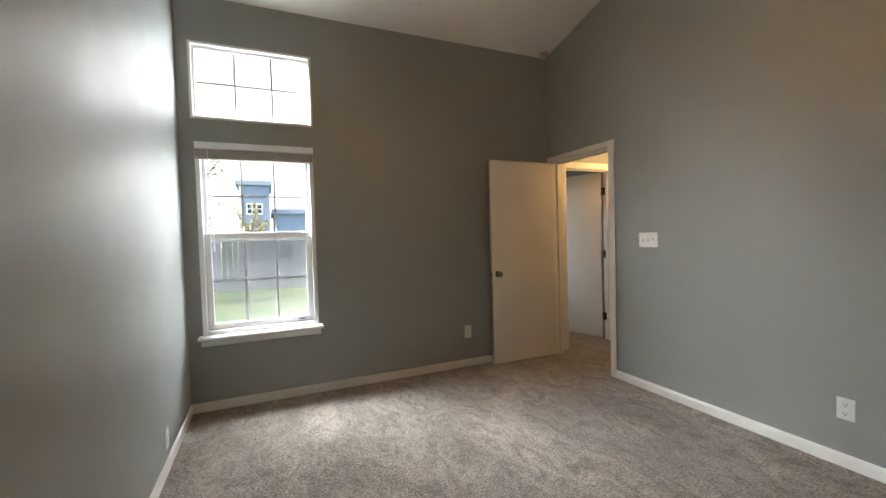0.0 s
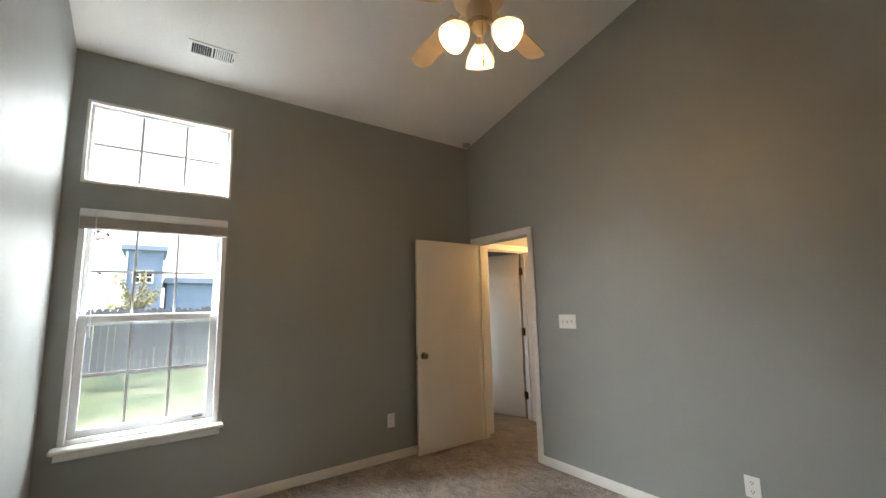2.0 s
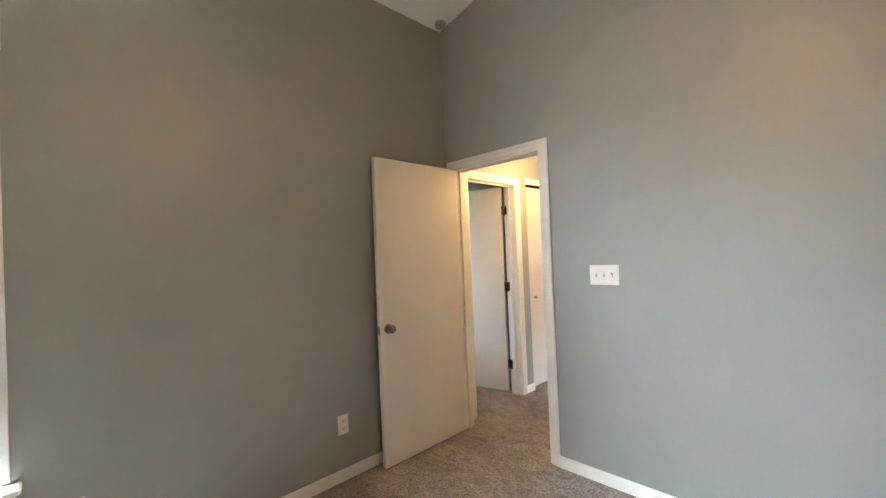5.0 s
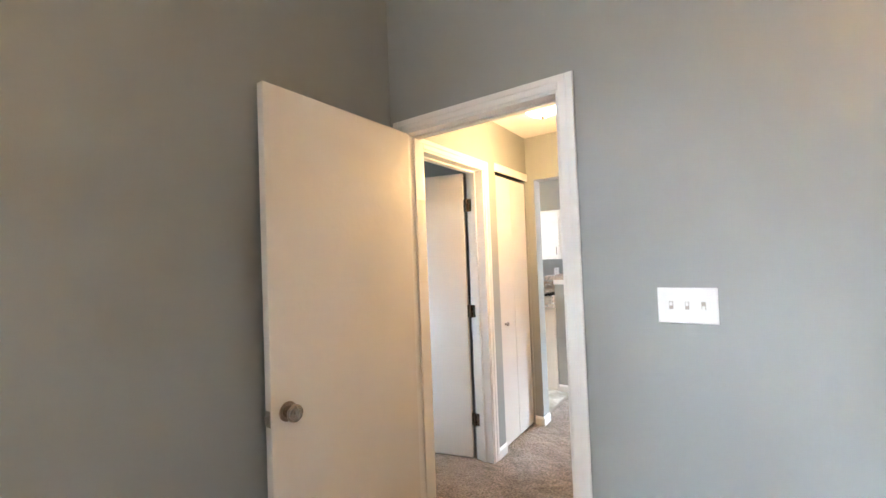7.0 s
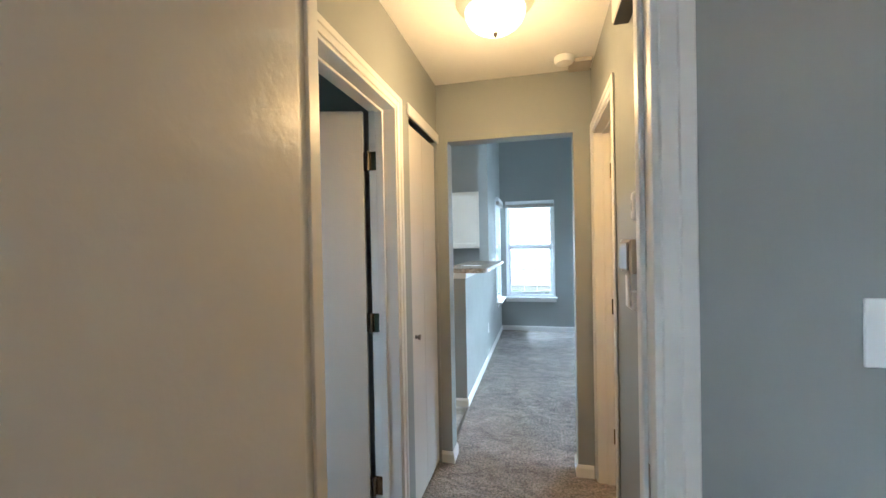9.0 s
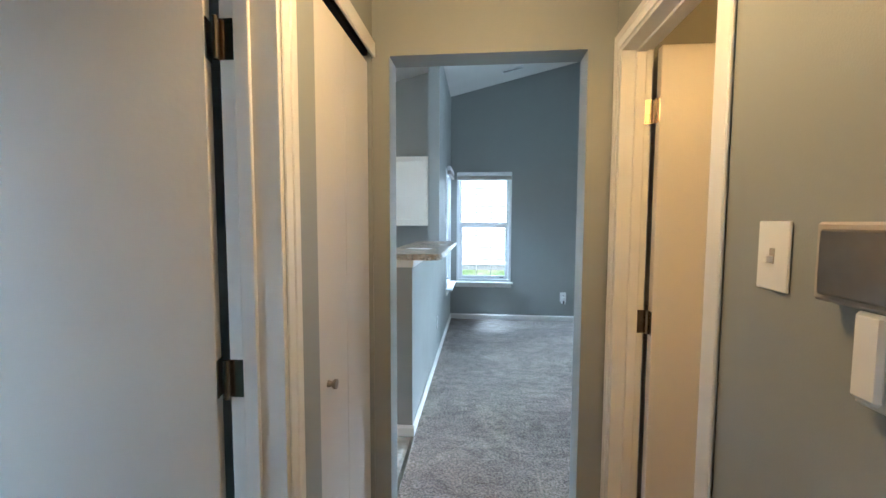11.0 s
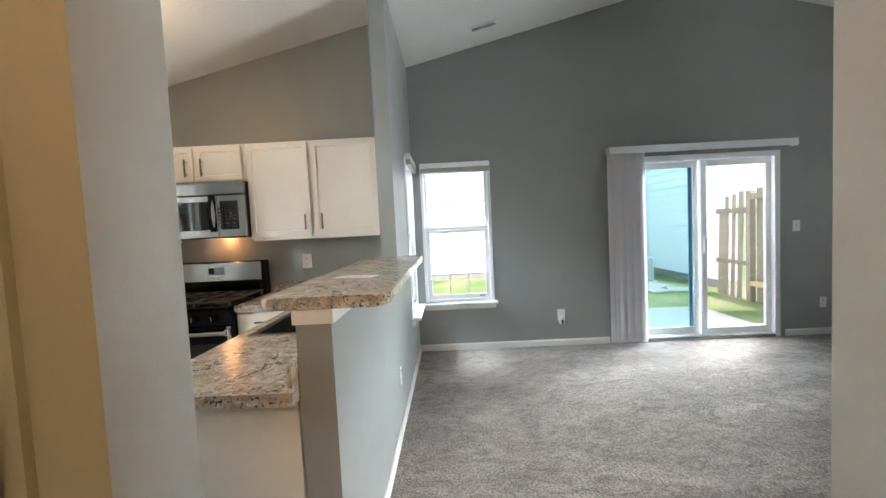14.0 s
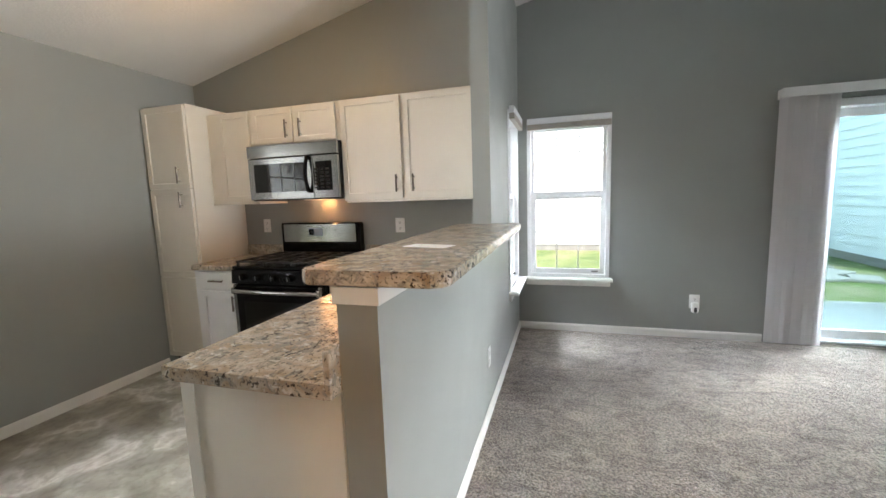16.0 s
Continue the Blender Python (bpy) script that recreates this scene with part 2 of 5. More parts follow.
M_STEEL = mat("brushed stainless steel", (0.50, 0.49, 0.475), 0.17, metal=1.0, vary=0.05, scale=2, bump=0.03, bump_scale=400)
M_BLACK = mat("black enamel", (0.004, 0.004, 0.0045), 0.12, vary=0.1, scale=10, spec=0.16)
M_IRON = mat("black cast iron", (0.02, 0.02, 0.02), 0.55, vary=0.2, scale=40, bump=0.2)
M_DARKGLASS = mat("dark oven glass", (0.008, 0.008, 0.009), 0.05, vary=0.05)
M_MIRRORGLASS = mat("black mirror glass", (0.006, 0.006, 0.007), 0.03, vary=0.05)
M_MIRRORGLASS.node_tree.nodes["Principled BSDF"].inputs["IOR"].default_value = 1.75
M_NICKEL = mat("satin nickel", (0.30, 0.27, 0.235), 0.28, metal=1.0, vary=0.08, scale=20)
M_PULL = mat("dark satin nickel", (0.17, 0.15, 0.125), 0.30, metal=1.0, vary=0.08, scale=20)
M_PAN = mat("cream lamp pan enamel", (0.58, 0.53, 0.45), 0.4, vary=0.04)
M_BRONZE = mat("antique brass", (0.42, 0.34, 0.26), 0.20, metal=1.0, vary=0.15, scale=30)
M_PLATE = mat("white plastic plate", (0.78, 0.78, 0.77), 0.35, vary=0.015)
M_SLOT = mat("dark plastic slot", (0.05, 0.05, 0.05), 0.5)
# near-black for dark parts, and for sheets standing in for unlit voids
M_DARK = mat("near-black paint and void shade", (0.02, 0.02, 0.022), 0.7)
M_GRILLE = mat("grey-white window grille", (0.62, 0.63, 0.65), 0.4, vary=0.02)
M_BLIND = mat("beige blind slats", (0.40, 0.36, 0.32), 0.5, vary=0.08, scale=12)


def thin_mat(name, colour, through=0.45):
    """A thin sheet that lets part of the light through."""
    m = bpy.data.materials.new(name)
    m.use_nodes = True
    nt = m.node_tree
    p = nt.nodes["Principled BSDF"]
    p.inputs["Base Color"].default_value, p.inputs["Roughness"].default_value = (*colour, 1), 0.5
    t = nt.nodes.new("ShaderNodeBsdfTranslucent")
    t.inputs[0].default_value = (*colour, 1)
    x = nt.nodes.new("ShaderNodeMixShader")
    x.inputs[0].default_value = through
    nt.links.new(p.outputs[0], x.inputs[1])
    nt.links.new(t.outputs[0], x.inputs[2])
    nt.links.new(x.outputs[0], nt.nodes["Material Output"].inputs[0])
    return m


def screen_mat(name, colour, cover):
    """Fine insect mesh: part of it is thread, the rest is open."""
    m = bpy.data.materials.new(name)
    m.use_nodes = True
    nt = m.node_tree
    p = nt.nodes["Principled BSDF"]
    p.inputs["Base Color"].default_value, p.inputs["Roughness"].default_value = (*colour, 1), 0.7
    t = nt.nodes.new("ShaderNodeBsdfTransparent")
    x = nt.nodes.new("ShaderNodeMixShader")
    x.inputs[0].default_value = cover
    nt.links.new(t.outputs[0], x.inputs[1])
    nt.links.new(p.outputs[0], x.inputs[2])
    nt.links.new(x.outputs[0], nt.nodes["Material Output"].inputs[0])
    return m


M_SCREEN = screen_mat("grey insect mesh", (0.30, 0.31, 0.33), 0.20)
M_VANE = thin_mat("white vertical blind vane", (0.74, 0.73, 0.74))
M_GLASS = glass_mat("clear window glass")
M_TINT = glass_mat("blue-green door glass", (0.44, 0.67, 0.73))
M_SHADE = glow("lit frosted glass", (1.0, 0.68, 0.30), 0.45)
M_DOME = glow("lit alabaster dome", (1.0, 0.72, 0.38), 0.9)
M_BLADE = mat("pale wood fan blade", (0.60, 0.46, 0.29), 0.4, vary=0.12, scale=8)
M_FANMETAL = mat("almond fan enamel", (0.54, 0.42, 0.30), 0.4, vary=0.04)
M_GRASS = ramp_mat("lawn", [(0.34, (0.07, 0.12, 0.03)), (0.50, (0.14, 0.19, 0.055)), (0.66, (0.23, 0.225, 0.12))], 0.9, 0.9, bump=1.0, bump_scale=60,
                   second=(48.0, [(0.3, (0.5, 0.5, 0.5)), (0.65, (1.1, 1.1, 1.1))], 0.8), distance=0.03)
M_CONCRETE = mat("pale concrete", (0.25, 0.24, 0.22), 0.85, vary=0.08, scale=2, grain=0.08, bump=0.3, bump_scale=90)
M_FENCE = mat("weathered cedar board", (0.12, 0.12, 0.128), 0.85, vary=0.18, scale=4, grain=0.15, grain_scale=60, bump=0.4, bump_scale=50, random_piece=0.2)
M_CEDAR = mat("brown cedar board", (0.23, 0.19, 0.155), 0.85, vary=0.18, scale=4, grain=0.07, grain_scale=60, bump=0.4, bump_scale=50, random_piece=0.15)
M_SIDING = mat("white lap siding", (0.68, 0.70, 0.70), 0.6, vary=0.03, scale=2, random_piece=0.03)
M_BLUE = mat("blue painted siding", (0.23, 0.28, 0.355), 0.65, vary=0.05, scale=2, random_piece=0.05)
M_BARK = mat("grey bark", (0.17, 0.14, 0.115), 0.9, vary=0.2, scale=10, bump=0.5, bump_scale=30)
M_LEAF = mat("autumn leaf", (0.17, 0.115, 0.085), 0.7, vary=0.2, scale=3)
M_LEAFG = mat("green-yellow leaf", (0.32, 0.28, 0.13), 0.7, vary=0.2, scale=3)
M_ACUNIT = mat("grey-green condenser enamel", (0.22, 0.25, 0.25), 0.55, vary=0.05)


# ---- mesh helpers ----
def box(bm, x0, x1, y0, y1, z0, z1, bevel=0.0, seg=1):
    r = bmesh.ops.create_cube(bm, size=1.0, matrix=Matrix.Translation(((x0 + x1) / 2, (y0 + y1) / 2, (z0 + z1) / 2))
                              @ Matrix.Diagonal((x1 - x0, y1 - y0, z1 - z0, 1)))
    if bevel:
        edges = {e for v in r["verts"] for e in v.link_edges}
        bmesh.ops.bevel(bm, geom=list(edges), offset=bevel, segments=seg, affect="EDGES", profile=0.6)
    return bm


def boxes(*rows, bevel=0.0):
    bm = bmesh.new()
    for r in rows:
        box(bm, *r, bevel=bevel)
    return bm


def cyl(bm, a, b, r0, r1=None, n=20):
    a, b = Vector(a), Vector(b)
    m = Matrix.Translation((a + b) / 2) @ (b - a).to_track_quat("Z", "Y").to_matrix().to_4x4()
    bmesh.ops.create_cone(bm, cap_ends=True, segments=n, radius1=r0, radius2=r0 if r1 is None else r1, depth=(b - a).length, matrix=m)
    return bm


def lathe(bm, profile, m=Matrix(), n=28):
    """A turned body: profile rows of (radius, height) about the z axis of m."""
    rings = [[bm.verts.new(m @ Vector((r * math.cos(2 * math.pi * k / n), r * math.sin(2 * math.pi * k / n), z))) for k in range(n)] for r, z in profile]
    for a, b in zip(rings, rings[1:]):
        for k in range(n):
            bm.faces.new((a[k], a[(k + 1) % n], b[(k + 1) % n], b[k]))
    for ring, (r, z) in ((rings[0], profile[0]), (rings[-1], profile[-1])):
        if r > 1e-4:
            bm.faces.new(ring)
    return bm


def tube(bm, points, r, n=10):
    """One closed round bar along a row of points."""
    points = [Vector(p) for p in points]
    rings = []
    for i, p in enumerate(points):
        d = (points[min(i + 1, len(points) - 1)] - points[max(i - 1, 0)]).normalized()
        u = d.orthogonal().normalized() if not rings else (u0 - d * u0.dot(d)).normalized()
        u0, v = u, d.cross(u)
        rings.append([bm.verts.new(p + (u * math.cos(2 * math.pi * k / n) + v * math.sin(2 * math.pi * k / n)) * r) for k in range(n)])
    for a, b in zip(rings, rings[1:]):
        for k in range(n):
            bm.faces.new((a[k], a[(k + 1) % n], b[(k + 1) % n], b[k]))
    bm.faces.new(rings[0][::-1])
    bm.faces.new(rings[-1])
    return bm


def prism(bm, outline, lo, hi, axis="z"):
    """An outline of 2D points, drawn along an axis from lo to hi."""
    def at(p, q, h):
        return {"z": (p, q, h), "x": (h, p, q), "y": (p, h, q)}[axis]
    a = [bm.verts.new(at(p, q, lo)) for p, q in outline]
    b = [bm.verts.new(at(p, q, hi)) for p, q in outline]
    n = len(outline)
    bm.faces.new(a[::-1]), bm.faces.new(b)
    for k in range(n):
        bm.faces.new((a[k], a[(k + 1) % n], b[(k + 1) % n], b[k]))
    return bm


def part(name, bm, material, parent=None, label="", smooth=False):
    bmesh.ops.recalc_face_normals(bm, faces=bm.faces)
    me = bpy.data.meshes.new(name)
    bm.to_mesh(me)
    bm.free()
    if smooth:
        me.polygons.foreach_set("use_smooth", [True] * len(me.polygons))
        me.set_sharp_from_angle(angle=radians(40))
    me.materials.append(material)
    ob = new(name, me)
    if parent:
        ob.parent = parent
    if label:
        ob["label"] = label
    return ob


def structure(name, bm, material, label, category):
    return tagged(part(name, bm, material), label, category, kind="structure")


def thing(name, place, label, category, group="", m=None, kind=""):
    ob = new(name)
    ob.empty_display_size = 0.1
    ob.matrix_world = m if m is not None else Matrix.Translation(place)
    return tagged(ob, label, category, group, kind)


def wall_y(name, y0, y1, x0, x1, z1, holes=(), material=None, label="", z0=0.0):
    """A wall along x with openings (x0, x1, z0, z1)."""
    bm = bmesh.new()
    edges = sorted({x0, x1, *(h[0] for h in holes), *(h[1] for h in holes)})
    for a, b in zip(edges, edges[1:]):
        z = z0
        for h in sorted((h for h in holes if h[0] <= a + 1e-6 and h[1] >= b - 1e-6), key=lambda h: h[2]):
            if h[2] > z + 1e-6:
                box(bm, a, b, y0, y1, z, h[2])
            z = h[3]
        if z1 > z:
            box(bm, a, b, y0, y1, z, z1)
    bmesh.ops.remove_doubles(bm, verts=bm.verts, dist=1e-5)
    return structure(name, bm, material or M_WALL, label, "wall")


def wall_x(name, x0, x1, y0, y1, top, holes=(), material=None, label="", breaks=(), z0=0.0):
    """A wall along y, its top following top(y), with openings (y0, y1, z0, z1)."""
    bm = bmesh.new()
    edges = sorted({y0, y1, *breaks, *(h[0] for h in holes), *(h[1] for h in holes)})
    for a, b in zip(edges, edges[1:]):
        z = z0
        for h in sorted((h for h in holes if h[0] <= a + 1e-6 and h[1] >= b - 1e-6), key=lambda h: h[2]):
            if h[2] > z + 1e-6:
                box(bm, x0, x1, a, b, z, h[2])
            z = h[3]
        prism(bm, [(a, z), (b, z), (b, top(b)), (a, top(a))], x0, x1, "x")
    bmesh.ops.remove_doubles(bm, verts=bm.verts, dist=1e-5)
    return structure(name, bm, material or M_WALL, label, "wall")


# ---- shell: floors ----
structure("floor_bedroom_hall", boxes((BW - 0.1, HX0, BS - 0.1, BN + 0.05, -0.12, 0.0), (HX0, OX, HS - 0.05, HN + 0.05, -0.12, 0.0)), M_CARPET, "grey-brown cut pile carpet with vacuum marks", "carpet")
structure("floor_living", boxes((OX, LE + 0.02, LS, LN - 0.01, -0.12, 0.0)), M_CARPET, "grey-brown cut pile carpet, brighter near the glass door", "carpet")
structure("floor_kitchen", boxes((OX, KE + 0.05, LN - 0.01, KN + 0.05, -0.12, -0.004)), M_LINO, "pale marbled sheet vinyl kitchen floor", "floor")
structure("floor_bathroom", boxes((HX0, HX1 + 0.03, HN + 0.05, 5.8, -0.12, 0.001)), M_CARPET, "grey carpet running on behind the open door", "floor")
structure("floor_side_room", boxes((HX0, HX1 + 0.03, 0.5, HS - 0.05, -0.12, 0.0)), M_CARPET, "brown carpet of a side room", "floor")

# ---- shell: bedroom ----
BWU = (-0.475, 0.417, 2.265, 2.850)      # upper window opening
BWL = (-0.459, 0.407, 0.594, 2.085)      # lower window opening
wall_y("wall_bedroom_north", BN, BN + 0.15, BW - 0.12, HX0, bed_top(BN), [BWU, BWL], label="grey painted bedroom wall with two stacked windows")
wall_x("wall_bedroom_west", BW - 0.12, BW, BS, BN, bed_top, label="grey satin painted bedroom side wall")
BD = (2.670, 3.470, 0.0, 2.073)
wall_x("wall_bedroom_east", BE, HX0, BS, BN, bed_top, [BD], label="grey painted bedroom wall with a doorway")
wall_y("wall_bedroom_south", BS - 0.12, BS, BW - 0.12, HX0, bed_top(BS), label="plain grey bedroom back wall")
bm = bmesh.new()
prism(bm, [(BS - 0.12, bed_top(BS - 0.12)), (BN + 0.15, bed_top(BN + 0.15)), (BN + 0.15, bed_top(BN + 0.15) + 0.15), (BS - 0.12, bed_top(BS - 0.12) + 0.15)], BW - 0.12, HX0, "x")
structure("ceiling_bedroom", bm, M_CEIL, "white sloping vaulted bedroom ceiling", "ceiling")

# ---- shell: hall, bathroom, closet, side room ----
BATH = (3.085, 3.792, 0.0, 2.050)
CLOS = (3.972, 4.535, 0.0, 2.085)
SIDE = (3.860, 4.512, 0.0, 2.050)
OPEN = (2.695, 3.466, 0.0, 2.062)
wall_y("wall_hall_north", HN, HN + 0.13, HX0, HX1, HZ, [BATH, CLOS], label="hall wall with a bathroom doorway and a closet")
wall_y("wall_hall_south", HS - 0.11, HS, HX0, HX1, HZ, [SIDE], label="hall wall with a side doorway")
structure("ceiling_hall", boxes((HX0, HX1, 0.4, 6.0, HZ, HZ + 0.1)), M_CEIL, "textured white flat hall ceiling", "ceiling")
BWIN = (4.62, 5.32, 0.95, 1.75)
wall_y("wall_bathroom_north", 5.7, 5.85, HX0 - 0.12, HX1, HZ, [], M_BATH, "teal bathroom end wall")
wall_x("wall_bathroom_west", HX0 - 0.12, HX0, BN + 0.15, 5.7, lambda y: HZ, [BWIN], material=M_BATH, label="teal bathroom wall with a window")
wall_x("wall_closet", 3.93, 3.97, HN + 0.13, 4.4, lambda y: HZ, label="closet partition")
wall_y("wall_closet_back", 4.36, 4.40, 3.97, HX1, HZ, label="closet back wall")
wall_y("wall_side_room_south", 0.4, 0.5, HX0, HX1, HZ, label="side room end wall")

# ---- shell: living room and kitchen ----
wall_x("wall_opening", HX1, OX, LS, KN, liv_top, [OPEN], breaks=(RIDGE,), label="grey wall with a cased-free opening to the hall")
LWE = (2.672, 3.443, 0.55, 2.065)
SL = (-0.48, 1.335, 0.0, 2.05)
wall_x("wall_living_east", LE, LE + 0.15, LS, LN + 0.115, liv_top, [LWE, SL], breaks=(RIDGE,), label="grey living room wall with a window and a sliding door")
LWN = (7.93, 8.60, 0.56, 2.06)
wall_y("wall_living_north", LN, KWT, KW1, LE, liv_top(KWT), [LWN], label="grey full height wall end beside the kitchen")
# opening added in the unseen back wall for the fill lamp
LWS = (5.00, 6.20, 0.66, 2.12)
wall_y("wall_living_south", LS - 0.12, LS, HX1, LE + 0.15, liv_top(LS), [LWS], label="grey living room back wall with an added window opening")
wall_x("wall_kitchen_east", KE, KE + 0.15, KWT, KN, liv_top, label="grey kitchen wall behind the range")
KWIN = (4.98, 5.88, 0.62, 2.06)
wall_y("wall_kitchen_north", KN, KN + 0.15, HX1, KE + 0.15, liv_top(KN), [KWIN], label="grey kitchen side wall")
bm = bmesh.new()
prism(bm, [(LS - 0.12, liv_top(LS - 0.12)), (RIDGE, liv_top(RIDGE)), (KN + 0.15, liv_top(KN + 0.15)), (KN + 0.15, liv_top(KN + 0.15) + 0.15), (RIDGE, liv_top(RIDGE) + 0.15), (LS - 0.12, liv_top(LS - 0.12) + 0.15)], HX1, LE + 0.15, "x")
structure("ceiling_living_kitchen", bm, M_CEIL, "white vaulted ceiling over living room and kitchen", "ceiling")
structure("wall_knee", boxes((KW0, KW1, LN, KWT, 0.0, 1.155)), M_WALL, "grey half-height wall under the breakfast bar", "wall")
bm = boxes((KW0 - 0.008, KW1, LN - 0.008, LN - 0.001, 1.112, 1.156), (KW0 - 0.008, KW0 - 0.001, LN - 0.001, KWT + 0.008, 1.112, 1.156), (KW0 - 0.001, KW1, KWT + 0.001, KWT + 0.008, 1.112, 1.156))
structure("trim_knee_cap", bm, M_TRIM, "white trim band under the bar top", "trim")

# ---- windows ----
def hung_window(name, m, w, h, label, meet, upper_cols=3, lower_cols=3, bar=0.0075, screen=False):
    """A white double-hung window; its origin is the lower left corner of the opening on the room's face, y runs outwards."""
    win = thing(name, (0, 0, 0), label, "window", m=m, kind="structure")
    fr = 0.035
    bm = boxes((0, fr, -0.010, 0.13, 0, h), (w - fr, w, -0.010, 0.13, 0, h), (fr, w - fr, -0.010, 0.13, h - 0.05, h), (fr, w - fr, 0.0, 0.13, 0, 0.03), bevel=0.003)
    part("window_frame", bm, M_VINYL, win)
    bm = boxes((-0.03, w + 0.03, -0.085, 0.012, -0.03, -0.002), bevel=0.008)
    box(bm, -0.012, w + 0.012, -0.022, -0.001, -0.085, -0.03, 0.004)
    part("window_sill", bm, M_TRIM, win)
    for sash, y0, a, b, side, bottom, top, cols in (("upper_sash", 0.062, meet - 0.035, h - 0.05, 0.03, 0.035, 0.03, upper_cols), ("lower_sash", 0.028, 0.03, meet + 0.035, 0.045, 0.048, 0.05, lower_cols)):
        x0, x1 = fr + 0.001, w - fr - 0.001
        bm = boxes((x0, x0 + side, y0, y0 + 0.03, a, b), (x1 - side, x1, y0, y0 + 0.03, a, b), (x0 + side, x1 - side, y0, y0 + 0.03, a, a + bottom), (x0 + side, x1 - side, y0, y0 + 0.03, b - top, b), bevel=0.003)
        s = part(sash, bm, M_VINYL, win)
        gx0, gx1, gz0, gz1 = x0 + side, x1 - side, a + bottom, b - top
        g = part("pane", boxes((gx0, gx1, y0 + 0.013, y0 + 0.017, gz0, gz1)), M_GLASS, s)
        g.visible_shadow = False
        for k in range(1, cols):
            x = gx0 + (gx1 - gx0) * k / cols
            part("glazing_bar", boxes((x - bar, x + bar, y0 + 0.002, y0 + 0.008, gz0, gz1)), M_GRILLE, s)
        if cols > 1:
            z = (gz0 + gz1) / 2
            part("glazing_bar", boxes((gx0, gx1, y0 + 0.0085, y0 + 0.0125, z - bar, z + bar)), M_GRILLE, s)
    if screen:
        sc = part("screen_frame", boxes((fr, fr + 0.016, 0.098, 0.108, 0.03, meet), (w - fr - 0.016, w - fr, 0.098, 0.108, 0.03, meet), (fr + 0.016, w - fr - 0.016, 0.098, 0.108, 0.03, 0.046), (fr + 0.016, w - fr - 0.016, 0.098, 0.108, meet - 0.016, meet)), M_VINYL, win)
        part("insect_screen", boxes((fr + 0.016, w - fr - 0.016, 0.1025, 0.1032, 0.046, meet - 0.016)), M_SCREEN, sc, "fine grey insect mesh")
    bm = boxes((w - 0.16, w - 0.10, 0.012, 0.028, 0.052, 0.062), bevel=0.002)
    part("lift_latch", bm, M_SLOT, win, "small dark latch")
    return win


def fixed_window(name, m, w, h, label):
    win = thing(name, (0, 0, 0), label, "window", m=m, kind="structure")
    fr = 0.04
    bm = boxes((0, 0.02, -0.008, 0.13, 0, h), (w - 0.02, w, -0.008, 0.13, 0, h), (0.02, w - 0.02, -0.008, 0.13, h - 0.02, h), (0.02, w - 0.02, -0.008, 0.13, 0, 0.02), bevel=0.002)
    part("window_frame", bm, M_TRIM, win)
    bm = boxes((0.02, fr, 0.035, 0.08, 0.02, h - 0.02), (w - fr, w - 0.02, 0.035, 0.08, 0.02, h - 0.02), (fr, w - fr, 0.035, 0.08, h - fr, h - 0.02), (fr, w - fr, 0.035, 0.08, 0.02, fr), bevel=0.003)
    s = part("sash", bm, M_VINYL, win)
    g = part("pane", boxes((fr, w - fr, 0.055, 0.059, fr, h - fr)), M_GLASS, s)
    g.visible_shadow = False
    for k in (1, 2):
        x = fr + (w - 2 * fr) * k / 3
        part("glazing_bar", boxes((x - 0.009, x + 0.009, 0.044, 0.049, fr, h - fr)), M_GRILLE, s)
    part("glazing_bar", boxes((fr, w - fr, 0.0495, 0.0545, h / 2 - 0.009, h / 2 + 0.009)), M_GRILLE, s)
    return win


def raised_blind(m, w, label, drop=0.055, wand=0.0):
    """A raised horizontal blind: head rail, stacked slats, bottom rail, tilt wand. Origin: upper left corner of the opening."""
    b = thing("window_blind", (0, 0, 0), label, "blind", m=m)
    part("head_rail", boxes((0.004, w - 0.004, -0.055, -0.012, -0.055, -0.004), bevel=0.003), M_VINYL, b)
    n = 9
    for k in range(n):
        z = -0.06 - drop * k / n
        part("slat", boxes((0.008, w - 0.008, -0.056, -0.014, z - drop / n * 0.75, z)), M_BLIND, b)
    part("bottom_rail", boxes((0.006, w - 0.006, -0.058, -0.014, -0.078 - drop, -0.062 - drop), bevel=0.003), M_BLIND, b)
    if wand:
        part("tilt_wand", cyl(bmesh.new(), (0.09, -0.062, -0.04), (0.11, -0.064, -0.04 - wand), 0.004, n=8), M_VANE, b)
    return b


def at(x, y, z, turn=0):
    return Matrix.Translation((x, y, z)) @ Matrix.Rotation(radians(turn), 4, "Z")


fixed_window("window_1", at(BWU[0], BN, BWU[2]), BWU[1] - BWU[0], BWU[3] - BWU[2], "white fixed transom window with six panes")
hung_window("window_2", at(BWL[0], BN, BWL[2]), BWL[1] - BWL[0], BWL[3] - BWL[2], "white double-hung window over a painted sill", 1.353 - BWL[2], screen=True)
raised_blind(at(BWL[0], BN, BWL[3]), BWL[1] - BWL[0], "raised beige slatted blind with a tilt wand", wand=0.8)
hung_window("window_3", at(LE, LWE[1], LWE[2], -90), LWE[1] - LWE[0], LWE[3] - LWE[2], "white double-hung living room window, overexposed", 1.355 - LWE[2], bar=0.0045)
raised_blind(at(LE, LWE[1], LWE[3] + 0.03, -90), LWE[1] - LWE[0], "raised white slatted blind", drop=0.03)
hung_window("window_4", at(LWN[0], LN, LWN[2]), LWN[1] - LWN[0], LWN[3] - LWN[2], "white double-hung window beside the corner", 1.355 - LWN[2])
raised_blind(at(LWN[0], LN, LWN[3] + 0.03), LWN[1] - LWN[0], "raised white slatted blind", drop=0.03)
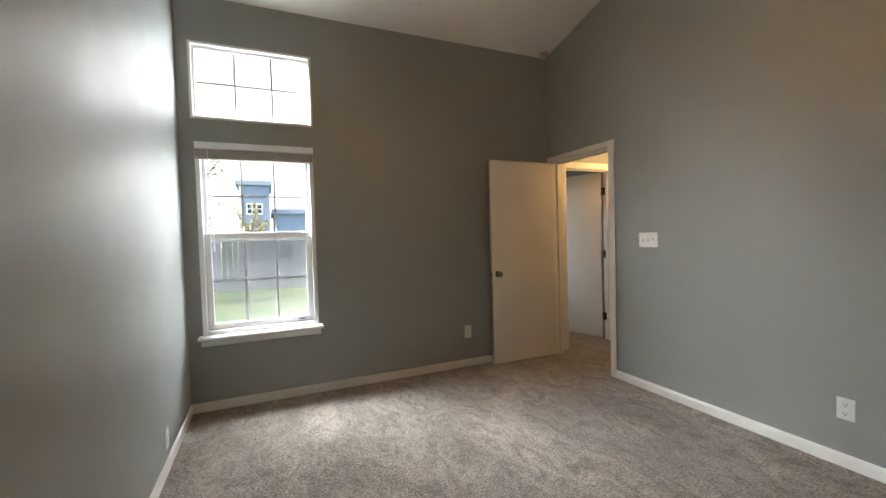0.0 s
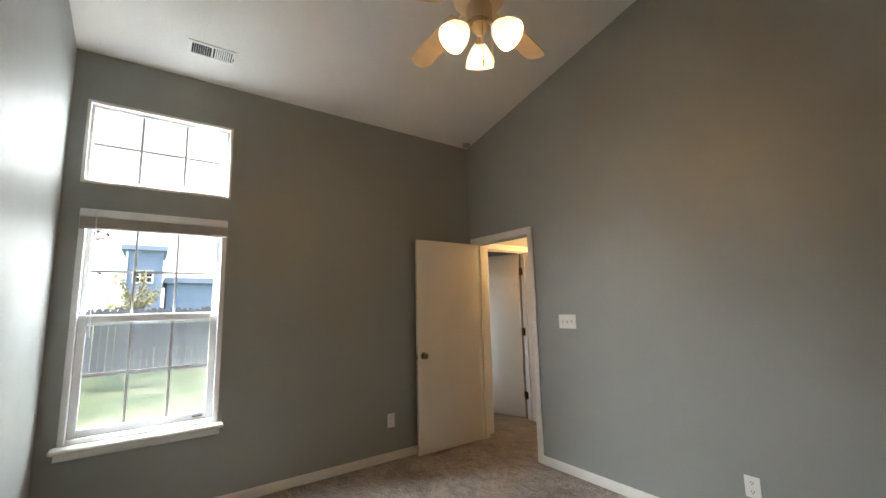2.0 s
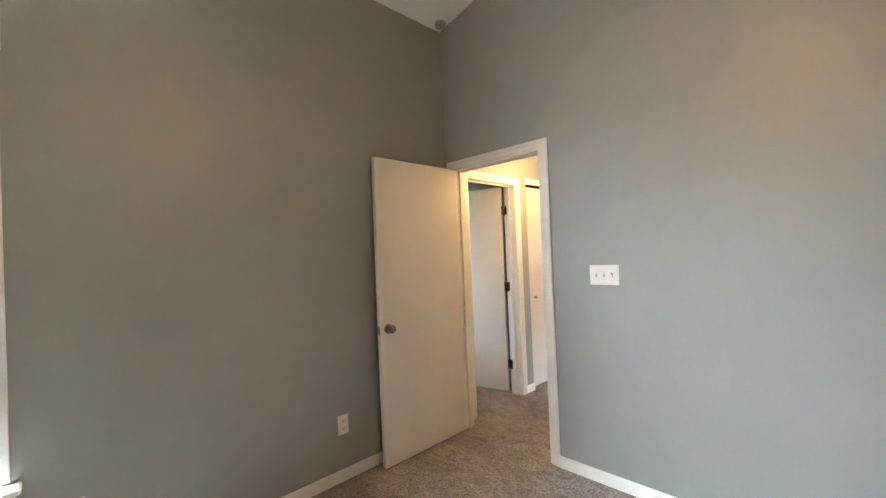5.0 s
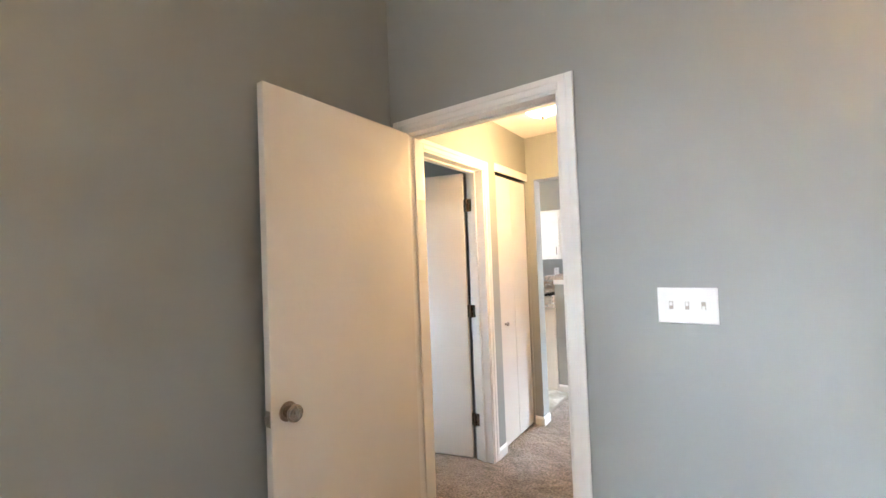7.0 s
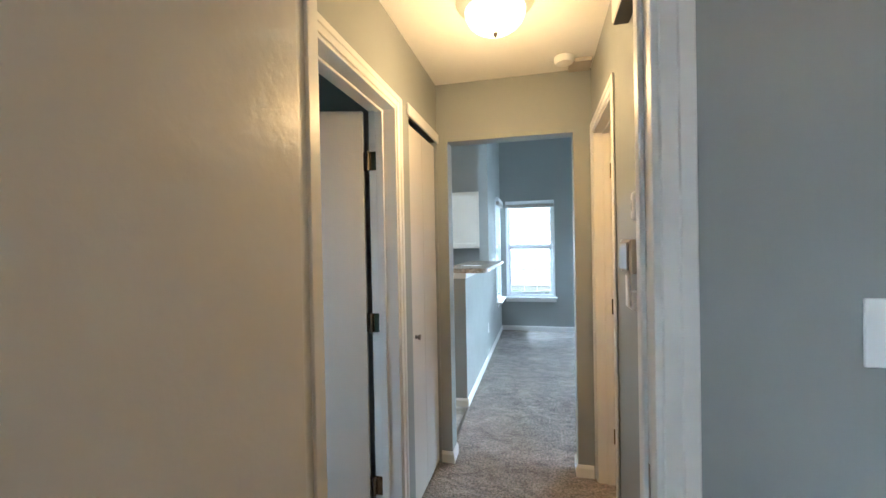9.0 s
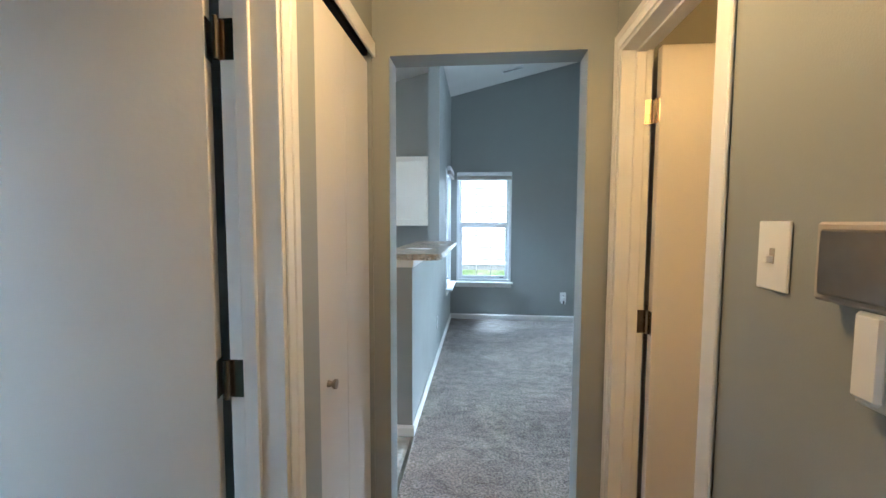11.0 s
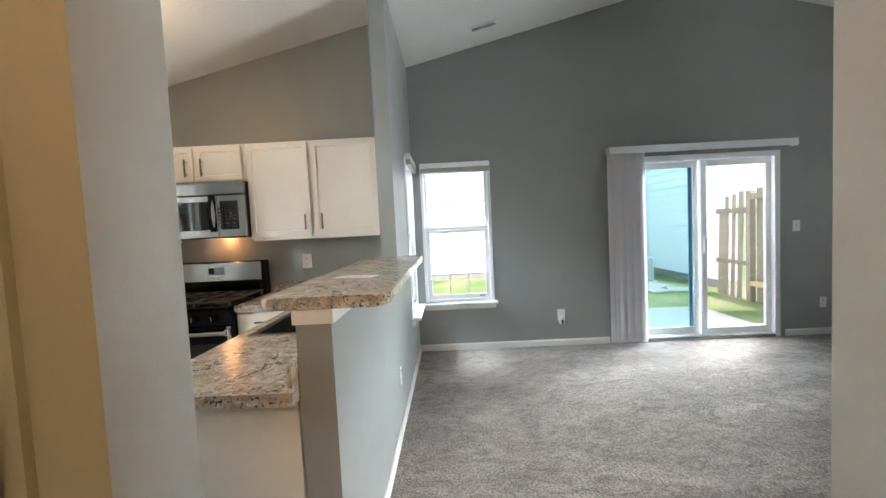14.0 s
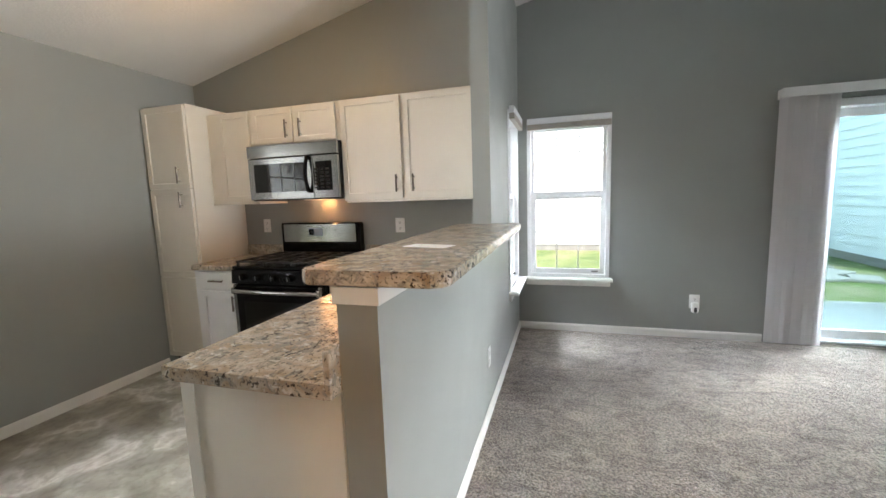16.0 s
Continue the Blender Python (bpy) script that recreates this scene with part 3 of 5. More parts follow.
# unseen window, added only to hold the south fill lamp
hung_window("fill_window", at(LWS[1], LS, LWS[2], 180), LWS[1] - LWS[0], LWS[3] - LWS[2], "added unseen white double-hung window for the fill lamp", 0.74)
hung_window("window_5", at(KWIN[0], KN, KWIN[2]), KWIN[1] - KWIN[0], KWIN[3] - KWIN[2], "white double-hung kitchen window", 0.76)
hung_window("window_6", at(HX0, BWIN[0], BWIN[2], 90), BWIN[1] - BWIN[0], BWIN[3] - BWIN[2], "white double-hung bathroom window", 0.55)


# ---- doors, frames, casings ----
def door_frame(name, m, w, h, t, label, front=True, back=True, stop=0.5, trim_right=0.062, trim_left=0.062):
    """Jamb lining, stops and casings of an opening w wide in a wall t thick; origin: its left foot on the front face, y runs through the wall."""
    f = thing(name, (0, 0, 0), label, "door frame", m=m, kind="structure")
    j = 0.018
    part("jamb", boxes((0, j, -0.001, t + 0.001, 0, h), (w - j, w, -0.001, t + 0.001, 0, h), (j, w - j, -0.001, t + 0.001, h - j, h), bevel=0.0015), M_TRIM, f)
    s = t * stop
    part("door_stop", boxes((j, j + 0.011, s, s + 0.035, 0, h - j), (w - j - 0.011, w - j, s, s + 0.035, 0, h - j), (j + 0.011, w - j - 0.011, s, s + 0.035, h - j - 0.011, h - j), bevel=0.002), M_TRIM, f)
    for on, y, d in ((front, 0.0, -1), (back, t, 1)):
        if not on:
            continue
        bm = bmesh.new()
        r = 0.006
        for wide, thick in ((1.0, 0.008), (0.55, 0.012)):
            a, b = sorted((y + d * 0.0012, y + d * thick))
            l0, l1 = r - trim_left, r - trim_left + trim_left * (1.0 if wide == 1.0 else 0.5)
            q0, q1 = w - r + trim_right * (0.0 if wide == 1.0 else 0.5), w - r + trim_right
            top0, top1 = h - r + (0.0 if wide == 1.0 else 0.028), h - r + 0.056
            box(bm, l0, l1, a, b, 0, top1, 0.003)
            box(bm, q0, q1, a, b, 0, top1, 0.003)
            box(bm, l1, q0, a, b, top0, top1, 0.003)
        part("casing", bm, M_TRIM, f)
    return f


def knob(parent, x, z, y, d):
    """A round knob on a rosette; d is the side that it faces."""
    m = Matrix.Translation((x, y, z)) @ Matrix.Rotation(radians(90 * d), 4, "X")
    part("rosette", lathe(bmesh.new(), [(0.0, 0.0005), (0.034, 0.0005), (0.033, 0.006), (0.022, 0.012), (0.0, 0.012)], m), M_BRONZE, parent, smooth=True)
    part("door_knob", lathe(bmesh.new(), [(0.0, 0.012), (0.014, 0.012), (0.013, 0.022), (0.022, 0.027), (0.0285, 0.034), (0.0300, 0.041), (0.0285, 0.047), (0.025, 0.051), (0.0245, 0.0505), (0.020, 0.053), (0.019, 0.057), (0.010, 0.060), (0.0, 0.0605)], m), M_BRONZE, parent, "worn antique brass knob", smooth=True)


def hinge(parent, x, y, z, m=Matrix()):
    bm = bmesh.new()
    cyl(bm, (x, y, z - 0.045), (x, y, z + 0.045), 0.0065, n=12)
    box(bm, x + 0.002, x + 0.036, y - 0.012, y - 0.0095, z - 0.044, z + 0.044, 0.001)
    part("hinge", bm, M_BRONZE, parent, "bronze butt hinge", smooth=False)


def door_leaf(name, m, w, label, knobs=True, material=None, gap=0.003, top=2.032):
    """A flush slab door; origin: the hinge edge at the floor, x along the leaf, y its thickness to one side."""
    d = thing(name, (0, 0, 0), label, "door", m=m, kind="structure")
    part("slab", boxes((gap, w, -0.035, 0.0, 0.012, top), bevel=0.002), material or M_DOOR, d)
    if knobs:
        knob(d, w - 0.062, 0.918, 0.0, -1)
        knob(d, w - 0.062, 0.918, -0.035, 1)
        part("latch", boxes((w, w + 0.0015, -0.03, -0.005, 0.88, 0.935), (w + 0.0015, w + 0.012, -0.023, -0.012, 0.892, 0.918), bevel=0.0005), M_NICKEL, d, "nickel latch plate and bolt")
    return d


WT = HX0 - BE
# bedroom door: frame in the wall along y (local x = -y)
door_frame("door_frame_1", at(BE, BD[1], 0, -90), BD[1] - BD[0], BD[3], WT, "white painted door casing on the bedroom wall", stop=0.45)
d1 = door_leaf("door_1", at(2.845, 3.432, 0, 180), 0.775, "open off-white flush door with a brass knob", top=2.053)
for z in (0.28, 1.03, 1.80):
    hinge(d1, 0.0, -0.038, z)
strike = part("strike_plate", boxes((HX0 - 0.075, HX0 - 0.045, BD[0] + 0.0185, BD[0] + 0.0200, 0.86, 0.95)), M_BRONZE, None)
tagged(strike, "bronze strike plate in the door jamb", "strike plate")
# bathroom door
door_frame("door_frame_2", at(BATH[0], HN, 0), BATH[1] - BATH[0], BATH[3], 0.13, "white painted bathroom door casing", stop=0.45)
d2 = door_leaf("door_2", at(3.764, 3.668, 0, 180 - 75), 0.675, "white flush bathroom door standing open", knobs=False, gap=0.022)
knob(d2, 0.615, 0.93, -0.035, 1)
# side room door
door_frame("door_frame_3", at(SIDE[1], HS, 0, 180), SIDE[1] - SIDE[0], SIDE[3], 0.11, "white painted side room door casing", stop=0.45, trim_left=0.047)
d3 = door_leaf("door_3", at(4.490, 2.466, 0, -90), 0.62, "off-white flush side room door standing open")


def jamb_hinges(parent, z_rows, pin, side):
    """Hinge leaves and knuckles at a pin (x, y); side: the way to the jamb plate."""
    for z in z_rows:
        bm = bmesh.new()
        cyl(bm, (pin[0], pin[1], z - 0.045), (pin[0], pin[1], z + 0.045), 0.007, n=12)
        box(bm, *sorted((pin[0] + side[0], pin[0] + side[0] + 0.002)), *sorted((pin[1], pin[1] + side[1])), z - 0.044, z + 0.044)
        part("hinge", bm, M_BRONZE, parent, "bronze butt hinge").matrix_parent_inverse = parent.matrix_basis.inverted()


jamb_hinges(d2, (0.28, 1.045, 1.80), (3.764, 3.668), (0.009, -0.05))
jamb_hinges(d3, (0.28, 1.03, 1.81), (4.486, 2.468), (0.007, 0.05))
for leaf, rows, edge in ((d2, (0.28, 1.045, 1.80), 0.022), (d3, (0.28, 1.03, 1.81), 0.003)):
    for z in rows:
        part("hinge_plate", boxes((edge - 0.0025, edge - 0.0005, -0.0335, -0.0015, z - 0.044, z + 0.044)), M_BRONZE, leaf, "bronze hinge plate on the leaf edge")
# closet bifold
c = thing("bifold_door", (0, 0, 0), "white flush bifold closet door with a small knob", "door")
cx = (CLOS[0] + CLOS[1]) / 2
for a, b in ((CLOS[0] + 0.006, cx - 0.0006), (cx + 0.0006, CLOS[1] - 0.006)):
    part("leaf", boxes((a, b, HN + 0.016, HN + 0.048, 0.018, 2.035), bevel=0.002), M_DOOR, c)
part("knob", lathe(bmesh.new(), [(0, 0.0005), (0.011, 0.0005), (0.008, 0.012), (0.015, 0.02), (0.015, 0.028), (0, 0.031)], Matrix.Translation((4.070, HN + 0.016, 0.915)) @ Matrix.Rotation(radians(90), 4, "X"), 16), M_NICKEL, c, smooth=True)
part("track", boxes((CLOS[0] + 0.002, CLOS[1] - 0.002, HN + 0.016, HN + 0.051, 2.062, 2.083)), M_DARK, c)
structure("trim_closet_head", boxes((CLOS[0] - 0.035, HX1 - 0.002, HN - 0.014, HN - 0.001, 2.055, 2.115), bevel=0.003), M_TRIM, "white head trim over the closet", "trim")
# dark sheet added behind the leaves: closet shade put in as colour
structure("closet_back_panel", boxes((CLOS[0] - 0.02, CLOS[1] + 0.02, HN + 0.131, HN + 0.14, 0.0, 2.1)), M_DARK, "dark sheet in place of the unlit closet inside", "wall")


# ---- baseboards ----
def baseboard(name, runs, label="white painted baseboard"):
    """Runs of (x0, y0, x1, y1, nx, ny): along a wall's face, n pointing into the room."""
    ob = thing(name, (0, 0, 0), label, "baseboard", kind="structure")
    for x0, y0, x1, y1, nx, ny in runs:
        t, h = 0.013, 0.073
        u = Vector((x1 - x0, y1 - y0, 0))
        n = Vector((nx, ny, 0))
        bm = bmesh.new()
        prof = [(0.0008, 0.001), (t, 0.001), (t, h - 0.018), (t * 0.55, h - 0.004), (t * 0.4, h), (0.0008, h)]
        a = [bm.verts.new(Vector((x0, y0, 0)) + n * p + Vector((0, 0, q))) for p, q in prof]
        b = [bm.verts.new(Vector((x0, y0, 0)) + u + n * p + Vector((0, 0, q))) for p, q in prof]
        bm.faces.new(a), bm.faces.new(b[::-1])
        for k in range(len(prof)):
            bm.faces.new((a[k], a[(k + 1) % len(prof)], b[(k + 1) % len(prof)], b[k]))
        part("board", bm, M_TRIM, ob)
    return ob


baseboard("baseboard_bedroom", [(BW, BN, BE, BN, 0, -1), (BW, BS, BW, BN - 0.014, 1, 0), (BE, BS, BE, BD[0] - 0.058, -1, 0), (BW, BS, BE, BS, 0, 1)])
baseboard("baseboard_hall", [(CLOS[0] - 0.14, HN, CLOS[0] - 0.002, HN, 0, -1), (HX1, OPEN[1] - 0.001, HX1, HN, -1, 0), (HX1, HS + 0.018, HX1, OPEN[0] + 0.001, -1, 0), (HX0 + 0.02, HS, SIDE[0] - 0.06, HS, 0, 1),
                            (HX1 - 0.013, OPEN[1], OX, OPEN[1], 0, -1), (HX1 - 0.013, OPEN[0], OX, OPEN[0], 0, 1)])
baseboard("baseboard_living", [(LE, 1.40, LE, LN, -1, 0), (LE, LS, LE, SL[0] - 0.06, -1, 0), (KW0, LN, LE - 0.014, LN, 0, -1), (KW0, LN - 0.013, KW0, KWT, -1, 0), (OX, LS, OX, OPEN[0], 1, 0)])
baseboard("baseboard_kitchen", [(OX, KN, 7.08, KN, 0, -1), (OX, OPEN[1], OX, KN, 1, 0)])

# ---- sliding door with vertical blinds ----
sw, sh = SL[1] - SL[0], SL[3]
sd = thing("sliding_door", (0, 0, 0), "white vinyl sliding patio door with tinted panes", "sliding door", m=at(LE, SL[1], 0, -90), kind="structure")
part("frame", boxes((0, 0.05, -0.015, 0.15, 0, sh), (sw - 0.06, sw, -0.015, 0.15, 0, sh), (0.05, sw - 0.06, -0.015, 0.15, sh - 0.06, sh), (0.05, sw - 0.06, -0.005, 0.15, 0.0, 0.045), bevel=0.003), M_VINYL, sd)
part("threshold", boxes((0.05, sw - 0.06, -0.03, -0.006, 0.0, 0.03), bevel=0.004), M_STEEL, sd, "grey metal threshold")
for nm, x0, x1, y0, gm in (("fixed_panel", 0.052, 0.991, 0.085, M_TINT), ("sliding_panel", 0.989, sw - 0.062, 0.035, M_GLASS)):
    st = 0.06
    bm = boxes((x0, x0 + st, y0, y0 + 0.04, 0.046, sh - 0.061), (x1 - st, x1, y0, y0 + 0.04, 0.046, sh - 0.061), (x0 + st, x1 - st, y0, y0 + 0.04, 0.046, 0.12), (x0 + st, x1 - st, y0, y0 + 0.04, sh - 0.13, sh - 0.061), bevel=0.004)
    pn = part(nm, bm, M_VINYL, sd)
    g = part("pane", boxes((x0 + st, x1 - st, y0 + 0.018, y0 + 0.023, 0.12, sh - 0.13)), gm, pn)
    g.visible_shadow = False
    if nm == "sliding_panel":
        part("pull_handle", boxes((x0 + 0.018, x0 + 0.042, y0 - 0.035, y0 - 0.02, 0.95, 1.15), (x0 + 0.02, x0 + 0.04, y0 - 0.02, y0 - 0.001, 0.96, 0.99), (x0 + 0.02, x0 + 0.04, y0 - 0.02, y0 - 0.001, 1.11, 1.14), bevel=0.003), M_VINYL, pn)
bm = boxes((0.900, 0.975, 0.13, 0.145, 0.05, sh - 0.065), bevel=0.003)
part("screen_edge", bm, mat("blue-grey screen frame", (0.22, 0.38, 0.55), 0.4), sd, "blue-grey screen door stile")
vb = thing("vertical_blind", (0, 0, 0), "white vertical blinds stacked to one side under a valance", "blind")
part("valance", boxes((LE - 0.11, LE - 0.100, -0.60, 1.40, 2.080, 2.155), (LE - 0.100, LE - 0.001, 1.392, 1.40, 2.080, 2.155), (LE - 0.100, LE - 0.001, -0.60, -0.592, 2.080, 2.155), bevel=0.002), M_VINYL, vb)
part("track", boxes((LE - 0.075, LE - 0.045, -0.57, 1.38, 2.095, 2.125), bevel=0.002), M_STEEL, vb)
for k in range(13):
    y = 1.365 - 0.315 * k / 12
    turn = radians(62 + 14 * math.sin(k * 2.1))
    bm = bmesh.new()
    pts = []
    for q in range(5):
        s = (q / 4 - 0.5) * 0.089
        pts.append((s, 0.006 * (1 - (q / 2 - 1) ** 2)))
    outline = pts + [(p, q - 0.001) for p, q in pts[::-1]]
    prism(bm, outline, 0.022, 2.095)
    v = part("vane", bm, M_VANE, vb)
    v.matrix_local = Matrix.Translation((LE - 0.062, y, 0)) @ Matrix.Rotation(turn if k else radians(92), 4, "Z")


# ---- plates, outlets, switches ----
def plate(name, m, w, h, label, category, kind="outlet", group="", toggles=1):
    """A wall plate; local x along the wall, y out of the wall, z up; origin at its centre."""
    p = thing(name, (0, 0, 0), label, category, group, m=m)
    part("cover", boxes((-w / 2, w / 2, 0.0008, 0.006, -h / 2, h / 2), bevel=0.002), M_PLATE, p)
    if kind == "outlet":
        for z in (-0.024, 0.024):
            s = part("socket", boxes((-0.016, 0.016, 0.0062, 0.0085, z - 0.017, z + 0.017), bevel=0.002), M_PLATE, p)
            part("slot", boxes((-0.008, -0.005, 0.0086, 0.009, z - 0.003, z + 0.007), (0.005, 0.008, 0.0086, 0.009, z - 0.003, z + 0.007), (-0.003, 0.003, 0.0086, 0.009, z - 0.012, z - 0.007)), M_SLOT, s)
    elif kind == "switch":
        for k in range(toggles):
            x = (k - (toggles - 1) / 2) * 0.046
            part("toggle", boxes((x - 0.004, x + 0.004, 0.0062, 0.017, 0.0 if k else -0.012, 0.012 if k else 0.0), bevel=0.001), M_PLATE, p)
            part("toggle_slot", boxes((x - 0.006, x + 0.006, 0.0061, 0.0068, -0.013, 0.013)), M_BLIND, p)
    else:
        part("button", boxes((-0.016, 0.016, 0.0062, 0.010, -0.033, 0.033), bevel=0.002), M_PLATE, p)
    return p


def on(x, y, z, nx, ny):
    return Matrix.Translation((x, y, z)) @ Matrix.Rotation(math.atan2(ny, nx) - math.pi / 2, 4, "Z")


plate("light_switch", on(BE, 2.278, 1.238, -1, 0), 0.172, 0.118, "white three-toggle light switch plate", "light switch", "switch", toggles=3)
plate("power_outlet", on(BE, 1.058, 0.321, -1, 0), 0.078, 0.118, "white double power outlet on the bedroom wall", "outlet", group="wall outlets")
plate("power_outlet", on(1.836, BN, 0.350, 0, -1), 0.074, 0.122, "white double power outlet on the bedroom wall", "outlet", group="wall outlets")
plate("power_outlet", on(BW, 2.72, 0.19, 1, 0), 0.075, 0.12, "white blank outlet plate on the side wall", "outlet", "blank", group="wall outlets")
po = plate("power_outlet", on(LE, 1.937, 0.345, -1, 0), 0.085, 0.13, "white outlet with a plugged-in white freshener", "outlet", group="wall outlets")
part("plug_in", boxes((-0.028, 0.028, 0.0095, 0.05, -0.095, 0.0), bevel=0.008), M_PLATE, po, "white plug-in body")
part("plug_in_window", boxes((-0.012, 0.012, 0.0502, 0.052, -0.09, -0.045), bevel=0.0005), M_SLOT, po, "dark opening")
plate("power_outlet", on(6.93, LN, 0.385, 0, -1), 0.075, 0.12, "white outlet low on the half wall", "outlet", group="wall outlets")
plate("power_outlet", on(KE, 5.67, 1.17, -1, 0), 0.075, 0.118, "white outlet over the small counter", "outlet", group="kitchen outlets")
plate("power_outlet", on(KE, 4.37, 1.16, -1, 0), 0.08, 0.118, "white outlet above the counter", "outlet", group="kitchen outlets")
plate("light_switch", on(LE, -0.66, 1.22, -1, 0), 0.08, 0.12, "white light switch beside the sliding door", "light switch", "switch")
plate("power_outlet", on(LE, -0.95, 0.36, -1, 0), 0.075, 0.12, "white outlet past the sliding door", "outlet", group="wall outlets")
# hall wall devices
th = thing("thermostat", (3.46, HS, 1.354), "beige wall thermostat with a dark edge", "thermostat")
part("body", boxes((-0.075, 0.075, 0.001, 0.034, -0.055, 0.055), bevel=0.004), M_BLIND, th)
part("front_cover", boxes((-0.06, 0.06, 0.0345, 0.042, -0.045, 0.045), bevel=0.003), M_NICKEL, th)
plate("light_switch", on(3.66, HS, 1.35, 0, 1), 0.075, 0.12, "white hall light switch plate", "light switch", "switch")
rt = thing("wall_remote", (3.45, HS, 1.235), "white wall-hung remote control in a holder", "remote")
part("holder", boxes((-0.025, 0.025, 0.001, 0.022, -0.06, 0.005), bevel=0.004), M_PLATE, rt)
part("handset", boxes((-0.02, 0.02, 0.0225, 0.034, -0.05, 0.062), bevel=0.005), M_PLATE, rt)
hk = thing("wall_sensor", (3.345, HS, 1.51), "small rounded white plastic wall sensor", "sensor")
part("back_plate", boxes((-0.022, 0.022, 0.001, 0.007, -0.05, 0.05), bevel=0.002), M_PLATE, hk)
bm = boxes((-0.02, 0.02, 0.0072, 0.036, -0.046, 0.044))
bmesh.ops.bevel(bm, geom=list(bm.edges), offset=0.012, segments=3, affect="EDGES", profile=0.5)
part("cover", bm, M_PLATE, hk, smooth=True)
part("slot", boxes((-0.003, 0.003, 0.0355, 0.0366, -0.016, 0.016)), M_SLOT, hk)
ch = thing("door_chime", (3.42, HS, 2.20), "white door chime box high on the hall wall", "chime")
part("box", boxes((-0.10, 0.10, 0.001, 0.055, -0.045, 0.06), bevel=0.004), M_TRIM, ch)
part("dark_gap", boxes((-0.095, 0.095, 0.002, 0.05, -0.052, -0.0455)), M_DARK, ch)


# ---- ceiling fixtures ----
def vent(m, w, h, n, label, tilts=(4, 38)):
    """A ceiling register; local z points into the room."""
    v = thing("air_vent", (0, 0, 0), label, "vent", m=m)
    part("frame", boxes((-w / 2, w / 2, -h / 2, -h / 2 + 0.022, 0.001, 0.009), (-w / 2, w / 2, h / 2 - 0.022, h / 2, 0.001, 0.009), (-w / 2, -w / 2 + 0.022, -h / 2 + 0.022, h / 2 - 0.022, 0.001, 0.009), (w / 2 - 0.022, w / 2, -h / 2 + 0.022, h / 2 - 0.022, 0.001, 0.009), (-0.006, 0.006, -h / 2 + 0.022, h / 2 - 0.022, 0.001, 0.008), bevel=0.001), M_PLATE, v)
    part("damper_lever", boxes((w / 2 - 0.015, w / 2 - 0.008, -0.016, 0.004, 0.0095, 0.016)), M_SLOT, v, "small dark lever")
    part("backing", boxes((-w / 2 + 0.02, w / 2 - 0.02, -h / 2 + 0.02, h / 2 - 0.02, 0.0004, 0.0009)), M_DARK, v)
    for side in (-1, 1):
        for k in range(n):
            x = side * (0.014 + (w / 2 - 0.042) * (k + 0.5) / n)
            s = part("slat", boxes((-0.001, 0.001, -h / 2 + 0.022, h / 2 - 0.022, -0.006, 0.006)), M_PLATE, v)
            s.matrix_local = Matrix.Translation((x, 0, 0.0085)) @ Matrix.Rotation(radians(tilts[side > 0]) * side, 4, "Y")
    return v


def under(top, x, y):
    """A pose on a sloping ceiling, z pointing down into the room."""
    s = (top(y + 0.01) - top(y - 0.01)) / 0.02
    n = Vector((0, s, -1)).normalized()
    xa = Vector((1, 0, 0))
    ya = n.cross(xa)
    return Matrix.Translation((x, y, top(y))) @ Matrix((xa, ya, n)).transposed().to_4x4()


vent(under(bed_top, 0.21, 3.23), 0.30, 0.14, 8, "white ceiling register with slanted louvers")
vent(under(liv_top, 8.28, 2.72) @ Matrix.Rotation(radians(90), 4, "Z"), 0.27, 0.12, 7, "white ceiling register near the living room wall", (5, 5))
sm = thing("smoke_detector", (4.36, 2.75, HZ), "round white smoke detector on the hall ceiling", "smoke detector")
part("housing", lathe(bmesh.new(), [(0.0, -0.001), (0.055, -0.001), (0.055, -0.02), (0.045, -0.035), (0.0, -0.038)]), M_PLATE, sm, smooth=True)
hv = thing("return_grille", (4.45, 2.66, HZ), "small dark-edged ceiling grille", "vent")
part("frame", boxes((-0.07, 0.07, -0.06, 0.06, -0.024, -0.001), bevel=0.003), M_BLIND, hv)
cd = thing("corner_detector", (2.78, 3.47, bed_top(3.47)), "small grey sensor in the ceiling corner", "sensor")
part("body", lathe(bmesh.new(), [(0, 0.0), (0.045, 0.0), (0.042, -0.03), (0.0, -0.035)]), M_BLIND, cd, smooth=True)


def dome_light(name, m, r, label):
    d = thing(name, (0, 0, 0), label, "ceiling lamp", m=m)
    part("pan", lathe(bmesh.new(), [(0, 0.001), (r * 1.26, 0.001), (r * 1.30, 0.012), (r * 1.22, 0.026), (r * 1.06, 0.042), (r * 0.99, 0.046), (0, 0.046)]), M_PAN, d, smooth=True)
    prof = [(r * math.cos(a), 0.047 + 0.72 * r * math.sin(a)) for a in [radians(x) for x in (0, 12, 25, 38, 50, 62, 74, 84)]]
    part("glass_dome", lathe(bmesh.new(), prof), M_DOME, d, "glowing alabaster glass dome", smooth=True)
    zt = 0.047 + 0.72 * r
    part("finial", lathe(bmesh.new(), [(0, zt - 0.004), (0.012, zt - 0.004), (0.009, zt + 0.008), (0.005, zt + 0.016), (0, zt + 0.018)], n=14), M_BRONZE, d, smooth=True)
    return d


DOWN = Matrix.Rotation(math.pi, 4, "X")
dome_light("hall_ceiling_lamp", Matrix.Translation((3.735, 3.065, HZ)) @ DOWN, 0.128, "lit alabaster dome lamp on the hall ceiling")
dome_light("side_room_ceiling_lamp", Matrix.Translation((3.26, 1.85, HZ)) @ DOWN, 0.12, "lit dome lamp on the side room ceiling")
dome_light("kitchen_ceiling_lamp", under(liv_top, 6.40, 5.02), 0.128, "lit alabaster dome lamp on the kitchen ceiling")

